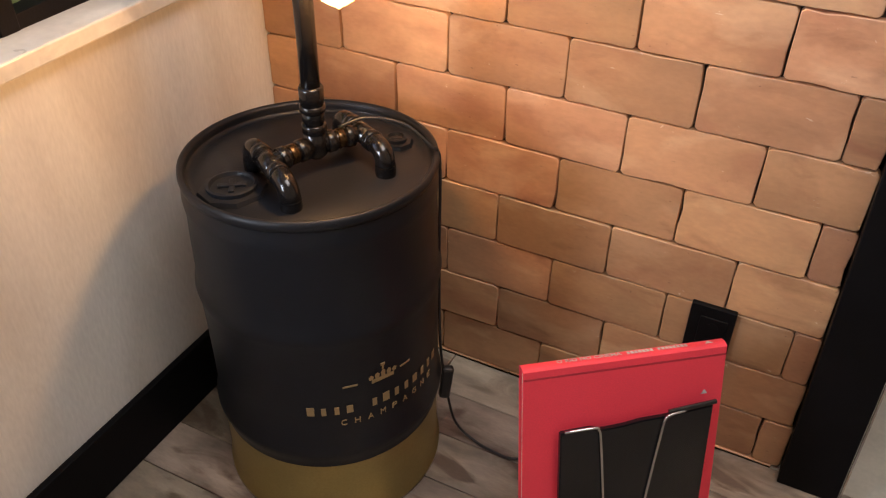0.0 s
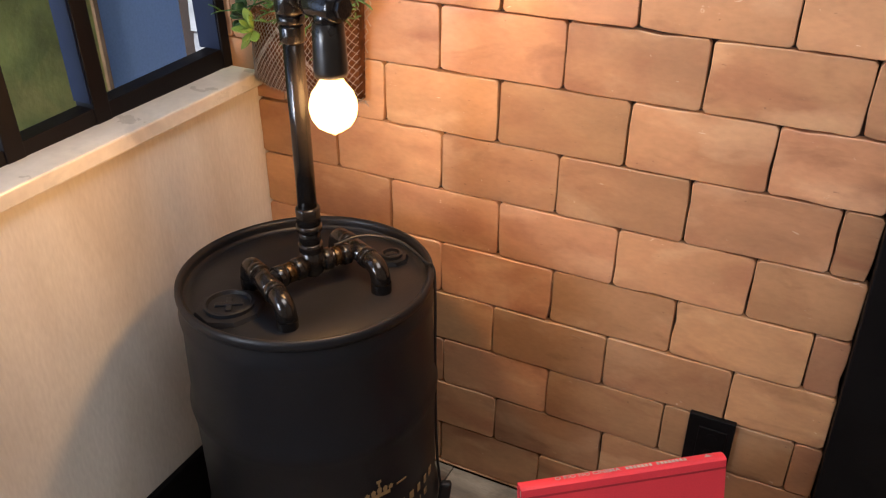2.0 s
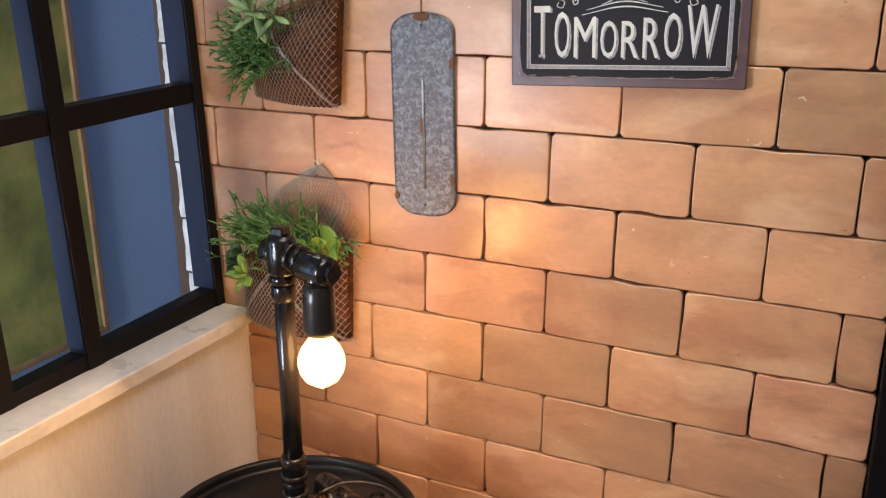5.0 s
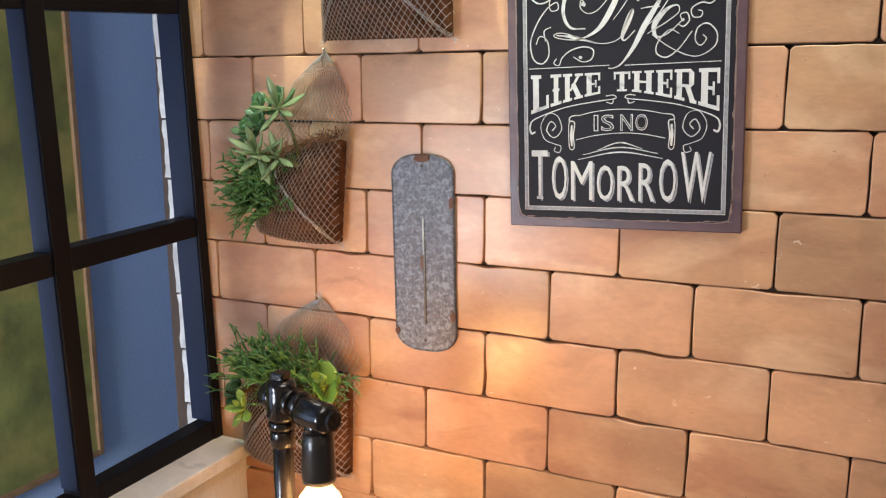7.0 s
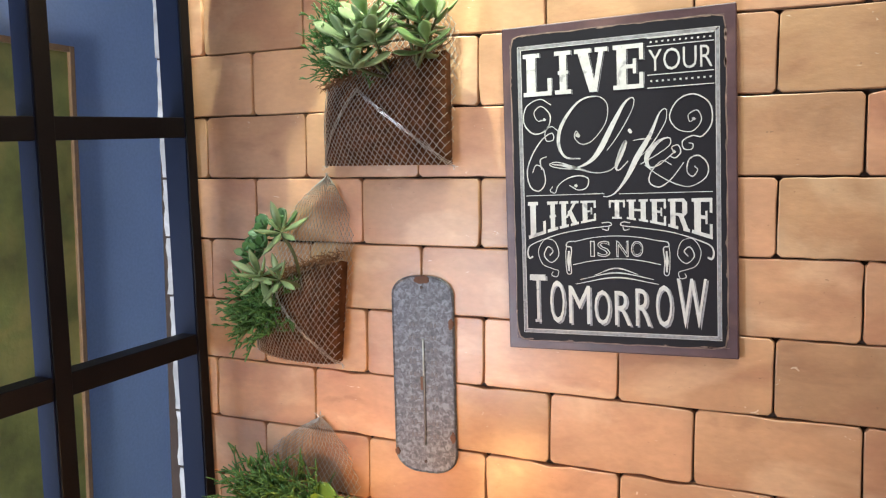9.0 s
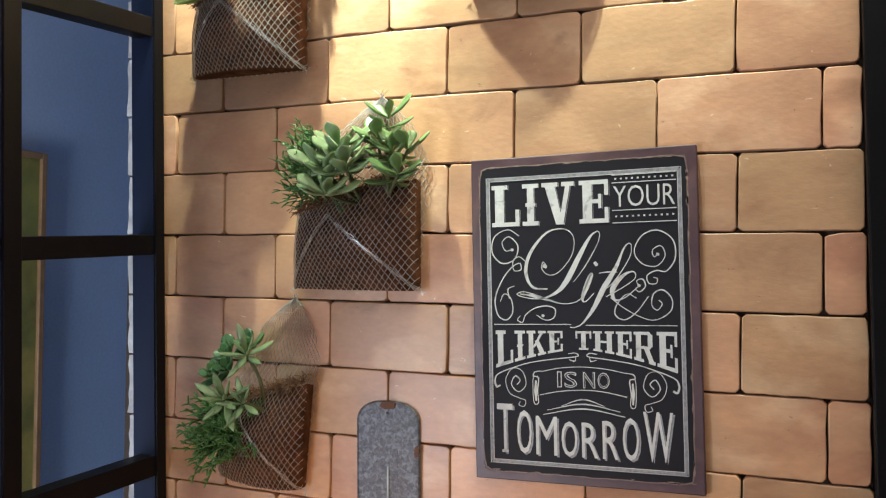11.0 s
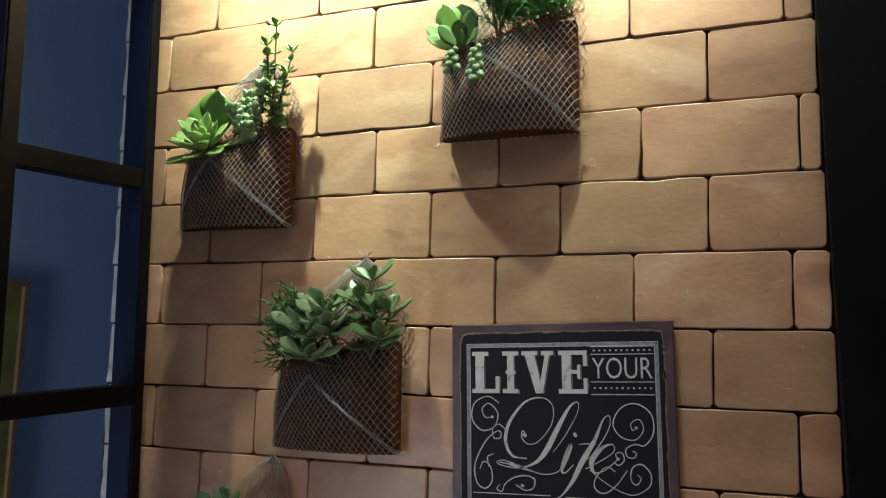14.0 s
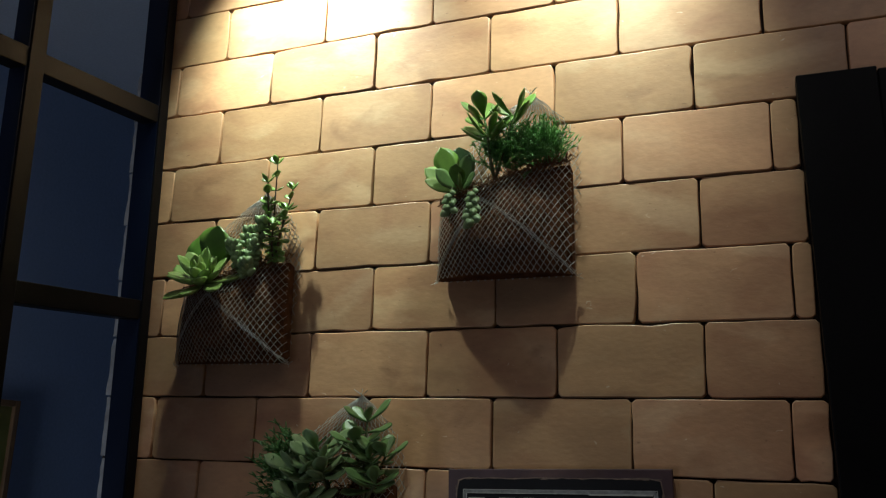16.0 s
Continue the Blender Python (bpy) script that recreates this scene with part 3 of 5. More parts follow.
part("title_print", spine_text(fit_text(text_mesh("O RIO NO CINEMA", 0.01), -hw + 0.050, -hw + 0.142, 0.0, 0.0075, 0.001)), CHALK, book, "white spine title")
for i in range(16):
    if i == 7:
        continue
    x = -hw + 0.150 + i * 0.0056
    part("print_bar", spine_text(fit_text(block(0.8, 1), x, x + 0.004, 0.0, 0.006, 0.001)), CHALK, book, "white print bar")
for zz, s, f in ((0.0, 1.0, 0), (bh - 0.074, 0.85, 1)):
    bm = bmesh.new()
    w_, h_ = 0.006 * s, 0.009 * s
    tri = [bm.verts.new(p) for p in ((-w_, -0.0005, 0), (w_, -0.0005, 0), (0, -0.0005, h_))]
    bm.faces.new(tri)
    if f:
        for v in bm.verts:
            v.co = Vector((v.co.x + hw - 0.028, -bt - 0.0006, v.co.z + zz))
    else:
        for v in bm.verts:
            v.co = Vector((v.co.x + hw - 0.024, -bt / 2 - 0.0035 + v.co.z * 0.8, bh + 0.0036))
    part("small_triangle_mark", bm, CHALK, book, "small white triangle")
for i in range(2):
    part("print_bar", box(hw - 0.036, hw - 0.022, -bt - 0.0006, -bt, bh - 0.098 - i * 0.008, bh - 0.095 - i * 0.008), CHALK, book, "faint white print bar")

stand = thing("book_stand", "black panel book stand with two bent chrome wires on the floor", "stand", m=BM)
bm = bmesh.new()
outline = [(-0.098, -0.03), (-0.098, 0.250), (-0.055, 0.252), (-0.036, 0.247), (-0.005, 0.249), (0.02, 0.253), (0.055, 0.254), (0.126, 0.262), (0.116, -0.03)]
f = [bm.verts.new((x, -bt - 0.018, z)) for x, z in outline]
g = [bm.verts.new((x, -bt - 0.008, z)) for x, z in outline]
bm.faces.new(f)
bm.faces.new(g[::-1])
for i in range(len(f)):
    bm.faces.new((f[i], g[i], g[(i + 1) % len(f)], f[(i + 1) % len(f)]))
bmesh.ops.recalc_face_normals(bm, faces=bm.faces)
bmesh.ops.bevel(bm, geom=bm.edges[:], offset=0.002, segments=2, affect="EDGES")
part("panel", bm, mat("glossy_black_panel", (0.008, 0.008, 0.009), 0.16, scale=10, bump=0.02), stand)
yb = -bt - 0.0205
part("wire", tube(smooth_line([(-0.092, yb + 0.002, 0.252), (-0.05, yb, 0.2545), (-0.044, yb, 0.250), (-0.040, yb, 0.23), (-0.030, yb, 0.10), (-0.022, yb, -0.025)], 5), 0.0022, 8), CHROME, stand, smooth=True)
part("wire", tube(smooth_line([(0.085, yb + 0.002, 0.2605), (0.062, yb, 0.258), (0.054, yb, 0.252), (0.049, yb, 0.23), (0.030, yb, 0.10), (0.016, yb, -0.025)], 5), 0.0022, 8), CHROME, stand, smooth=True)
part("top_rod", tube([(0.06, yb + 0.004, 0.2605), (0.130, yb + 0.004, 0.267)], 0.0035, 8), PIPE, stand)
part("foot_ledge", box(-0.13, 0.13, -0.075, 0.03, -0.047, -0.004, bevel=0.003), BLACK, stand)
# ---- things: wire pockets and plants ----
W, HB = 0.208, 0.284


def pocket_front(s, t):
    """Front sheet; s 0 to 1 across, t 0 to 1 up."""
    x = (s - 0.5) * W * (1.0 - 0.03 * t)
    z = t * (0.118 + 0.055 * s ** 1.3)
    belly = math.sin(math.pi * min(1, max(0, s))) ** 0.45
    y = -(0.014 + belly * (0.026 + 0.036 * math.sin(math.pi * min(1, 0.15 + t * 0.75))))
    return Vector((x, y, z))


def pocket_back(s, t):
    """Back sheet with a pointed arch."""
    half = W * 0.49 * (1 - max(0.0, (t - 0.48) / 0.52) ** 2.6)
    bend = 0.012 * max(0.0, t - 0.6)
    return Vector(((s - 0.5) * 2 * half + 0.034 * t * t, -0.004 - 0.02 * (1 - t) * 0.2 - bend * math.sin(math.pi * s), t * HB))


def wire_sheet(surface, width, height, step, r, seed):
    """Crossing diagonal wires laid over a sheet."""
    rnd = random.Random(seed)
    verts, faces = [], []
    slope = 1.35

    def strand(pts):
        base = len(verts)
        for i, p in enumerate(pts):
            d = (pts[min(i + 1, len(pts) - 1)] - pts[max(i - 1, 0)]).normalized()
            a = d.cross(Vector((0, 1, 0.01))).normalized()
            b = a.cross(d)
            for k in range(3):
                an = 2 * math.pi * k / 3
                verts.append(p + (a * math.cos(an) + b * math.sin(an)) * r)
        for i in range(len(pts) - 1):
            for k in range(3):
                q, w = base + 3 * i, base + 3 * i + 3
                faces.append((q + k, q + (k + 1) % 3, w + (k + 1) % 3, w + k))
    for sign in (1, -1):
        c = -height * slope
        while c < width + height * slope:
            pts = []
            n = 26
            for i in range(n + 1):
                t = i / n
                x = c + sign * t * height / slope
                s = x / width
                if 0 <= s <= 1:
                    pts.append(surface(s, t) + Vector((rnd.uniform(-1, 1), rnd.uniform(-1, 1), rnd.uniform(-1, 1))) * 0.0004 + Vector((0, -0.0006 * sign, 0)))
                elif len(pts) > 1:
                    break
                else:
                    pts = []
            if len(pts) > 1:
                strand(pts)
            c += step
    me = bpy.data.meshes.new("wire_mesh")
    me.from_pydata([tuple(v) for v in verts], [], faces)
    me.materials.append(WIRE)
    return me


def pocket(m, label):
    p = thing("wire_wall_planter", label, "wall planter", "wire planters on the brick wall", m=m)
    o = new("front_mesh", POCKET_FRONT)
    o.parent = p
    o = new("back_mesh", POCKET_BACK)
    o.parent = p
    o["label"] = "pointed sheet of galvanised wire mesh against the bricks"
    o = new("coir_liner", POCKET_LINER)
    o.parent = p
    o["label"] = "brown coconut fibre lining"
    o = new("coir_fringe", POCKET_FRINGE)
    o.parent = p
    tagged(o, "loose coconut fibres along the rim", kind="stuff")
    for ends in (((0.0, 0.0), (0.385, 0.80)), ((0.385, 0.80), (1.0, 0.0))):
        bm = bmesh.new()
        (s0, t0), (s1, t1) = ends
        for k in range(4):
            off = Vector((0.0012 * (k % 2), -0.0015 - 0.0012 * (k // 2), 0.0016 * (k - 1.5)))
            add_tube(bm, [pocket_front(s0 + (s1 - s0) * i / 24, t0 + (t1 - t0) * i / 24) + off + Vector((0, random.uniform(-0.0006, 0.0006), random.uniform(-0.0012, 0.0012))) for i in range(25)], 0.00042, 4)
        part("folded_edge", bm, WIRE, p)
    bm = bmesh.new()
    for s in (0.0, 1.0):
        q = pocket_front(s, 0)
        for k in range(5):
            add_tube(bm, [q, q + Vector(((s - 0.5) * random.uniform(0.006, 0.020), -random.uniform(0.0, 0.006), random.uniform(-0.008, 0.004)))], 0.0004, 3)
    for k in range(6):
        q = pocket_back(0.5, 1)
        add_tube(bm, [q, q + Vector((random.uniform(-0.012, 0.012), -random.uniform(0, 0.006), random.uniform(0.0, 0.012)))], 0.0006, 3)
    tagged(part("loose_wire", bm, WIRE, p), kind="stuff")
    return p


def liner():
    bm = bmesh.new()
    n, k = 16, 8
    grid = [[bm.verts.new(pocket_front(0.02 + 0.96 * i / n, j / k * 0.93) + Vector((0, 0.0035 + random.uniform(0, 0.002), 0))) for j in range(k + 1)] for i in range(n + 1)]
    for i in range(n):
        for j in range(k):
            bm.faces.new((grid[i][j], grid[i + 1][j], grid[i + 1][j + 1], grid[i][j + 1]))
    back = [bm.verts.new((g[k].co.x, -0.006, g[k].co.z - 0.004)) for g in grid]
    low = [bm.verts.new((g[0].co.x, -0.006, 0.002)) for g in grid]
    for i in range(n):
        bm.faces.new((grid[i][k], grid[i + 1][k], back[i + 1], back[i]))
        bm.faces.new((low[i], low[i + 1], grid[i + 1][0], grid[i][0]))
        bm.faces.new((back[i], back[i + 1], low[i + 1], low[i]))
    for e in (0, n):
        bm.faces.new([g for g in grid[e]] + [back[e], low[e]])
    bmesh.ops.recalc_face_normals(bm, faces=bm.faces)
    sheet = mesh_of("coir_liner", bm, COIR)
    bm = bmesh.new()
    rnd = random.Random(4)
    for i in range(800):
        s = rnd.random()
        p = pocket_front(0.03 + 0.94 * s, 0.96) + Vector((0, rnd.uniform(-0.003, 0.03) * math.sin(math.pi * s), rnd.uniform(-0.002, 0.003)))
        d = Vector((rnd.uniform(-1, 1), rnd.uniform(-1, 0.5), rnd.uniform(-0.4, 0.9))).normalized()
        e = Vector((rnd.uniform(-1, 1), rnd.uniform(-1, 0.5), rnd.uniform(-0.9, 0.5))).normalized()
        L = rnd.uniform(0.008, 0.026)
        add_tube(bm, [p, p + d * L * 0.5, p + d * L * 0.6 + e * L * 0.5], 0.0006, 3, cap=False)
    bmesh.ops.recalc_face_normals(bm, faces=bm.faces)
    return sheet, mesh_of("coir_fringe", bm, FIBRE)


POCKET_FRONT = wire_sheet(pocket_front, W, 0.145, 0.0085, 0.00050, 1)
POCKET_BACK = wire_sheet(pocket_back, W, HB, 0.0108, 0.00055, 2)
POCKET_LINER, POCKET_FRINGE = liner()
LAB = "galvanised wire-mesh wall pocket lined with brown coir"
P1, P2, P3, P4, P5 = (0.122, 0.748), (0.142, 1.130), (0.302, 1.425), (0.105, 1.757), (0.559, 1.874)
pocket(pose(P1[0], 0, P1[1], 0, 3, 0), LAB + ", behind the lamp")
pocket(pose(P2[0], 0, P2[1], 0, 5, 0) @ Matrix.Diagonal((0.72, 1.05, 1.0, 1)), LAB + ", hanging askew")
pocket(pose(P3[0], 0, P3[1], 0, 0, 0), LAB + ", beside the printed sign")
pocket(pose(P4[0], 0, P4[1], 0, 0, 0), LAB + ", close to the window")
pocket(pose(P5[0], 0, P5[1], 0, 0, 0), LAB + ", above the printed sign")


def leaf_mesh(name, L, Wd, thick, curl, material, tip=0.72, cup=0.15):
    """A fleshy leaf along +z from its foot, face towards -y; tip: where it is widest."""
    bm = bmesh.new()
    n = 11
    rows = []
    for i in range(n + 1):
        s = i / n
        w = Wd / 2 * (math.sin(math.pi * min(1, s ** (math.log(0.5) / math.log(tip)))) ** 0.8 + 0.12 * (1 - s))
        y = -curl * L * s * s
        c = Vector((0, y, L * s))
        th = thick / 2 * math.sin(math.pi * (0.12 + 0.80 * s))
        rows.append([bm.verts.new(c + Vector(v)) for v in ((-w, -cup * w, 0), (-w * 0.5, -th - cup * w * 0.2, 0), (0, -th * 0.9, 0), (w * 0.5, -th - cup * w * 0.2, 0), (w, -cup * w, 0), (w * 0.5, th, 0), (-w * 0.5, th, 0))])
    for a, b in zip(rows, rows[1:]):
        for k in range(7):
            bm.faces.new((a[k], a[(k + 1) % 7], b[(k + 1) % 7], b[k]))
    bm.faces.new(rows[0][::-1])
    bm.faces.new(rows[-1])
    bmesh.ops.recalc_face_normals(bm, faces=bm.faces)
    return mesh_of(name, bm, material, smooth=True)


def put_leaf(me, parent, at, direction, size=1.0, turn=0.0, face=(0, -0.6, 0.8)):
    d = Vector(direction).normalized()
    q = d.to_track_quat("Z", "Y").to_matrix().to_4x4()
    # turn the leaf's face outwards and up
    face = Vector(face)
    y = -(face - d * face.dot(d))
    if y.length > 1e-3:
        y.normalize()
        x = y.cross(d)
        q = Matrix((x, y, d)).transposed().to_4x4()
    o = new("leaf", me)
    o.parent = parent
    o.matrix_local = Matrix.Translation(at) @ q @ pose(0, 0, 0, 0, 0, turn) @ Matrix.Scale(size, 4)
    return o


OBOVATE = leaf_mesh("leaf_obovate", 0.045, 0.022, 0.005, 0.25, GREYLEAF)
OBOVATE_M = leaf_mesh("leaf_obovate_deep", 0.043, 0.019, 0.004, 0.2, MIDLEAF)
OBOVATE_G = leaf_mesh("leaf_obovate_green", 0.042, 0.020, 0.004, 0.2, LEAF)
LANCE = leaf_mesh("leaf_lance", 0.050, 0.013, 0.006, 0.12, GREYLEAF, 0.55)
PADDLE = leaf_mesh("leaf_paddle", 0.062, 0.050, 0.003, 0.04, LEAF, 0.66, 0.04)
PADDLE_D = leaf_mesh("leaf_paddle_dark", 0.055, 0.036, 0.003, 0.06, DARKLEAF, 0.66, 0.05)
ROSE = leaf_mesh("leaf_rosette", 0.046, 0.021, 0.005, 0.18, PALELEAF, 0.68, 0.3)
SPOON = leaf_mesh("leaf_spoon", 0.062, 0.031, 0.004, 0.10, LEAF, 0.68, 0.12)
SPOON_D = leaf_mesh("leaf_spoon_deep", 0.060, 0.028, 0.004, 0.12, MIDLEAF, 0.68, 0.12)
ROSE_L = leaf_mesh("leaf_rosette_lime", 0.038, 0.018, 0.005, 0.2, LIMELEAF, 0.6, 0.25)
ROSE_D = leaf_mesh("leaf_rosette_dark", 0.032, 0.022, 0.005, 0.25, DARKLEAF, 0.68, 0.3)
TINY = leaf_mesh("leaf_tiny", 0.012, 0.009, 0.002, 0.1, LEAF, 0.6)
BEAD = leaf_mesh("leaf_bead", 0.011, 0.008, 0.007, 0.1, GREYLEAF, 0.5)


def rosette(name, label, at, axis, me, count, size=1.0, parent=None, spread=(25, 85)):
    pl = parent or thing(name, label, "plant", m=pose(*at))
    a = Vector(axis).normalized()
    u = a.orthogonal().normalized()
    v = a.cross(u)
    rnd = random.Random(count * 7 + int(at[0] * 1000))
    for i in range(count):
        an = i * 2.39996
        el = radians(spread[0] + (spread[1] - spread[0]) * i / max(1, count - 1) + rnd.uniform(-6, 6))
        d = a * math.cos(el) + (u * math.cos(an) + v * math.sin(an)) * math.sin(el)
        base_ = Vector((0, 0, 0)) if not parent else Vector(at)
        put_leaf(me, pl, base_ + d * 0.003, d, size * (0.62 + 0.38 * i / max(1, count - 1)) * rnd.uniform(0.9, 1.1))
    return pl


def thicket(name, label, at, extent, count, length, material, r=0.0012, down=0.0, out=0.5, seed=1, forks=True, jag=0.6):
    """Many thin forked stems in a few clumps."""
    rnd = random.Random(seed)
    clumps = [bmesh.new() for _ in range(6)]
    for i in range(count):
        bm = clumps[i % 6]
        p = Vector([rnd.uniform(-e, e) for e in extent])
        d = Vector((rnd.gauss(0, 0.6), -out * rnd.random() - 0.1, 0.75 + rnd.gauss(0, 0.35) - down * 1.6 * rnd.random())).normalized()
        pts = [p]
        for k in range(3):
            d = (d + Vector((rnd.uniform(-1, 1), rnd.uniform(-1, 0.6), rnd.uniform(-0.8, 0.6) - down * 0.4)) * jag * 0.6).normalized()
            q = pts[-1] + d * length * rnd.uniform(0.22, 0.42)
            q.y = min(q.y, -at[1] - 0.003)
            pts.append(q)
        add_tube(bm, pts, [r, r * 0.95, r * 0.9, r * 0.7], 4)
        if forks:
            for k in (1, 2, 3):
                for _ in range(2):
                    f = (d + Vector((rnd.uniform(-1, 1), rnd.uniform(-1, 0.5), rnd.uniform(-0.7, 0.9)))).normalized()
                    e = pts[k] + f * length * rnd.uniform(0.14, 0.3)
                    e.y = min(e.y, -at[1] - 0.003)
                    add_tube(bm, [pts[k], pts[k].lerp(e, 0.5) + Vector((0, 0, 0.001)), e], [r * 0.9, r * 0.85, r * 0.6], 4)
    pl = thing(name, label, "plant", m=pose(*at))
    for bm in clumps:
        part("stem_clump", bm, material, pl, smooth=True)
    return pl


def leafy(name, label, at, stems, me, tiers, size=1.0, material=STEM, r=0.0028, per=2, lift=0.75):
    """Stems with pairs of leaves and a tuft at each tip."""
    pl = thing(name, label, "plant", m=pose(*at))
    rnd = random.Random(int(at[0] * 991) + len(stems))
    for tip in stems:
        tip = Vector(tip)
        pts = smooth_line([(0, 0, 0), tip * 0.5 + Vector((0, -0.004, -0.003)), tip], 4)
        part("stem", tube(pts, [r * (1 - 0.35 * i / (len(pts) - 1)) for i in range(len(pts))], 6), material, pl, smooth=True)
        for j in range(tiers):
            c = pts[-1] + (pts[0] - pts[-1]) * (0.13 * j)
            a0 = j * 1.5 + rnd.random()
            for k in range(per + (1 if j == 0 else 0)):
                an = a0 + 2 * math.pi * k / (per + (1 if j == 0 else 0))
                d = Vector((math.cos(an), -0.25 + 0.75 * math.sin(an), lift - 0.28 * j + rnd.uniform(-0.2, 0.2)))
                put_leaf(me, pl, c, d, size * rnd.uniform(0.8, 1.1))
    return pl


# lowest pocket, behind the lamp
thicket("mistletoe_cactus", "bushy dark green thin-stemmed cactus in the lowest wire pocket", (P1[0] + 0.012, -0.035, P1[1] + 0.140), (0.066, 0.012, 0.012), 130, 0.080, RHIP, 0.0016, seed=11, out=0.6)
rosette("lime_succulent", "yellow-green succulent rosette hanging over a wire pocket", (P1[0] - 0.055, -0.075, P1[1] + 0.105), (-0.2, -0.9, 0.1), ROSE_L, 9, 0.95)
rosette("dark_succulent", "dark reddish-green succulent rosette in a wire pocket", (P1[0] - 0.088, -0.05, P1[1] + 0.115), (-0.6, -0.7, 0.1), ROSE_D, 9, 1.0)
pl = thing("broad_leaf_succulent", "fresh green broad-leaved succulent in the lowest wire pocket", "plant", m=pose(P1[0] + 0.075, -0.045, P1[1] + 0.140))
for d, s in (((0.35, -0.2, 1.0), 1.05), ((0.75, -0.5, 0.25), 0.85), ((0.2, -0.8, 0.45), 0.7), ((0.5, -0.7, -0.2), 0.75), ((-0.1, -0.3, 0.9), 0.7), ((0.9, -0.3, 0.6), 0.7)):
    put_leaf(PADDLE, pl, (0, 0, 0), d, s, 0.0, (0.1, -0.9, 0.4))

# second pocket
thicket("mistletoe_cactus", "dark green thin-stemmed cactus spilling over a wire pocket", (P2[0] - 0.034, -0.058, P2[1] + 0.075), (0.030, 0.014, 0.034), 150, 0.048, RHIP, 0.0017, down=0.45, seed=21, out=0.8)
for i, (dx, dy, dz, s) in enumerate(((-0.062, -0.045, 0.185, 1.0), (-0.03, -0.04, 0.200, 0.9), (-0.075, -0.06, 0.155, 0.95), (-0.045, -0.07, 0.165, 0.9))):
    rosette("dark_succulent", "dark green rosette succulent in a wire pocket", (P2[0] + dx + 0.016, dy + 0.008, P2[1] + dz + 0.004), (-0.3 + 0.1 * i, -0.8, 0.5), ROSE_D, 10, s)
ghost = thing("ghost_plant", "pale grey-green long-leaved succulent in a wire pocket", "plant", m=pose(P2[0] + 0.018, -0.05, P2[1] + 0.10))
for at_, count, size in (((0.0, -0.035, 0.098), 10, 0.95), ((-0.024, -0.055, 0.034), 12, 0.95), ((0.006, -0.05, 0.030), 9, 0.8)):
    part("stem", tube(smooth_line([(0.012, 0.0, 0.0), (0.014, -0.02, at_[2] * 0.6), at_], 4), 0.0026, 6), STEM, ghost, smooth=True)
    rosette("", "", at_, (0.25, -0.85, 0.25), LANCE, count, size, parent=ghost, spread=(20, 88))

# third pocket
thicket("mistletoe_cactus", "fine bright green thin-stemmed cactus in a wire pocket", (P3[0] - 0.048, -0.05, P3[1] + 0.165), (0.024, 0.014, 0.040), 130, 0.050, RHIP, 0.0012, down=0.30, seed=31, out=0.7)
leafy("jade_plant", "grey-green jade plant with thick rounded leaves in a wire pocket", (P3[0] + 0.026, -0.045, P3[1] + 0.122), ((-0.020, -0.03, 0.080), (-0.040, -0.05, 0.050), (-0.026, -0.065, 0.012), (-0.002, -0.05, 0.050), (-0.012, -0.045, 0.065)), OBOVATE, 2, 1.08, per=4, lift=0.25)
leafy("jade_plant", "upright jade plant with glossy leaves in a wire pocket", (P3[0] + 0.062, -0.04, P3[1] + 0.132), ((0.004, -0.01, 0.112), (0.040, -0.02, 0.065), (0.036, -0.04, 0.028), (-0.006, -0.02, 0.080), (0.018, -0.03, 0.060)), OBOVATE_M, 3, 1.05, per=3, lift=0.40)

# fourth pocket, by the window
rosette("green_rosette", "glossy light green rosette succulent in a wire pocket", (P4[0] - 0.030, -0.068, P4[1] + 0.122), (0.15, -0.85, 0.55), ROSE, 24, 1.4, spread=(15, 95))
pl = thing("paddle_plant", "paddle plant with one large round green leaf", "plant", m=pose(P4[0] - 0.035, -0.04, P4[1] + 0.135))
for me, d, s in ((PADDLE, (0.30, -0.30, 0.9), 1.45), (PADDLE, (-0.30, -0.1, 0.95), 1.25), (PADDLE_D, (-0.5, -0.3, 0.5), 0.8), (PADDLE_D, (0.6, -0.4, 0.35), 0.7)):
    put_leaf(me, pl, (0, 0, 0), d, s, 0.0, (0.1, -0.9, 0.4))
leafy("small_jade", "small pale-leaved jade plant in a wire pocket", (P4[0] + 0.036, -0.04, P4[1] + 0.13), ((0.0, -0.01, 0.075), (0.018, -0.02, 0.05), (-0.015, -0.03, 0.05), (0.03, -0.02, 0.085), (0.012, -0.03, 0.02)), BEAD, 5, 1.55, per=4)
ele = leafy("elephant_bush", "tall thin elephant bush with tiny round leaves", (P4[0] + 0.080, -0.04, P4[1] + 0.15), ((0.002, -0.015, 0.165), (0.028, -0.02, 0.085), (-0.014, -0.01, 0.10), (0.012, -0.03, 0.06), (0.034, -0.015, 0.12), (-0.004, -0.03, 0.13)), TINY, 7, 1.5, TWIG, 0.0016, per=2)

# fifth pocket
pl = thing("paddle_plant", "paddle plant with broad dark and light green leaves", "plant", m=pose(P5[0] - 0.062, -0.045, P5[1] + 0.125))
for me, d, s in ((SPOON, (-0.42, -0.15, 1.0), 1.2), (PADDLE_D, (-0.05, 0.05, 1.0), 1.3), (SPOON_D, (0.45, -0.3, 0.9), 1.0), (ROSE, (-1.0, -0.3, 0.60), 1.35), (ROSE, (-0.95, -0.6, 0.15), 1.2), (SPOON_D, (-0.55, -0.6, 0.5), 0.85), (SPOON, (0.15, -0.7, 0.75), 0.8), (SPOON_D, (0.75, -0.5, 0.35), 0.8), (ROSE, (0.5, -0.9, 0.45), 0.9)):
    put_leaf(me, pl, (0, 0, 0), d, s, 0.0, (0.1, -0.9, 0.4))
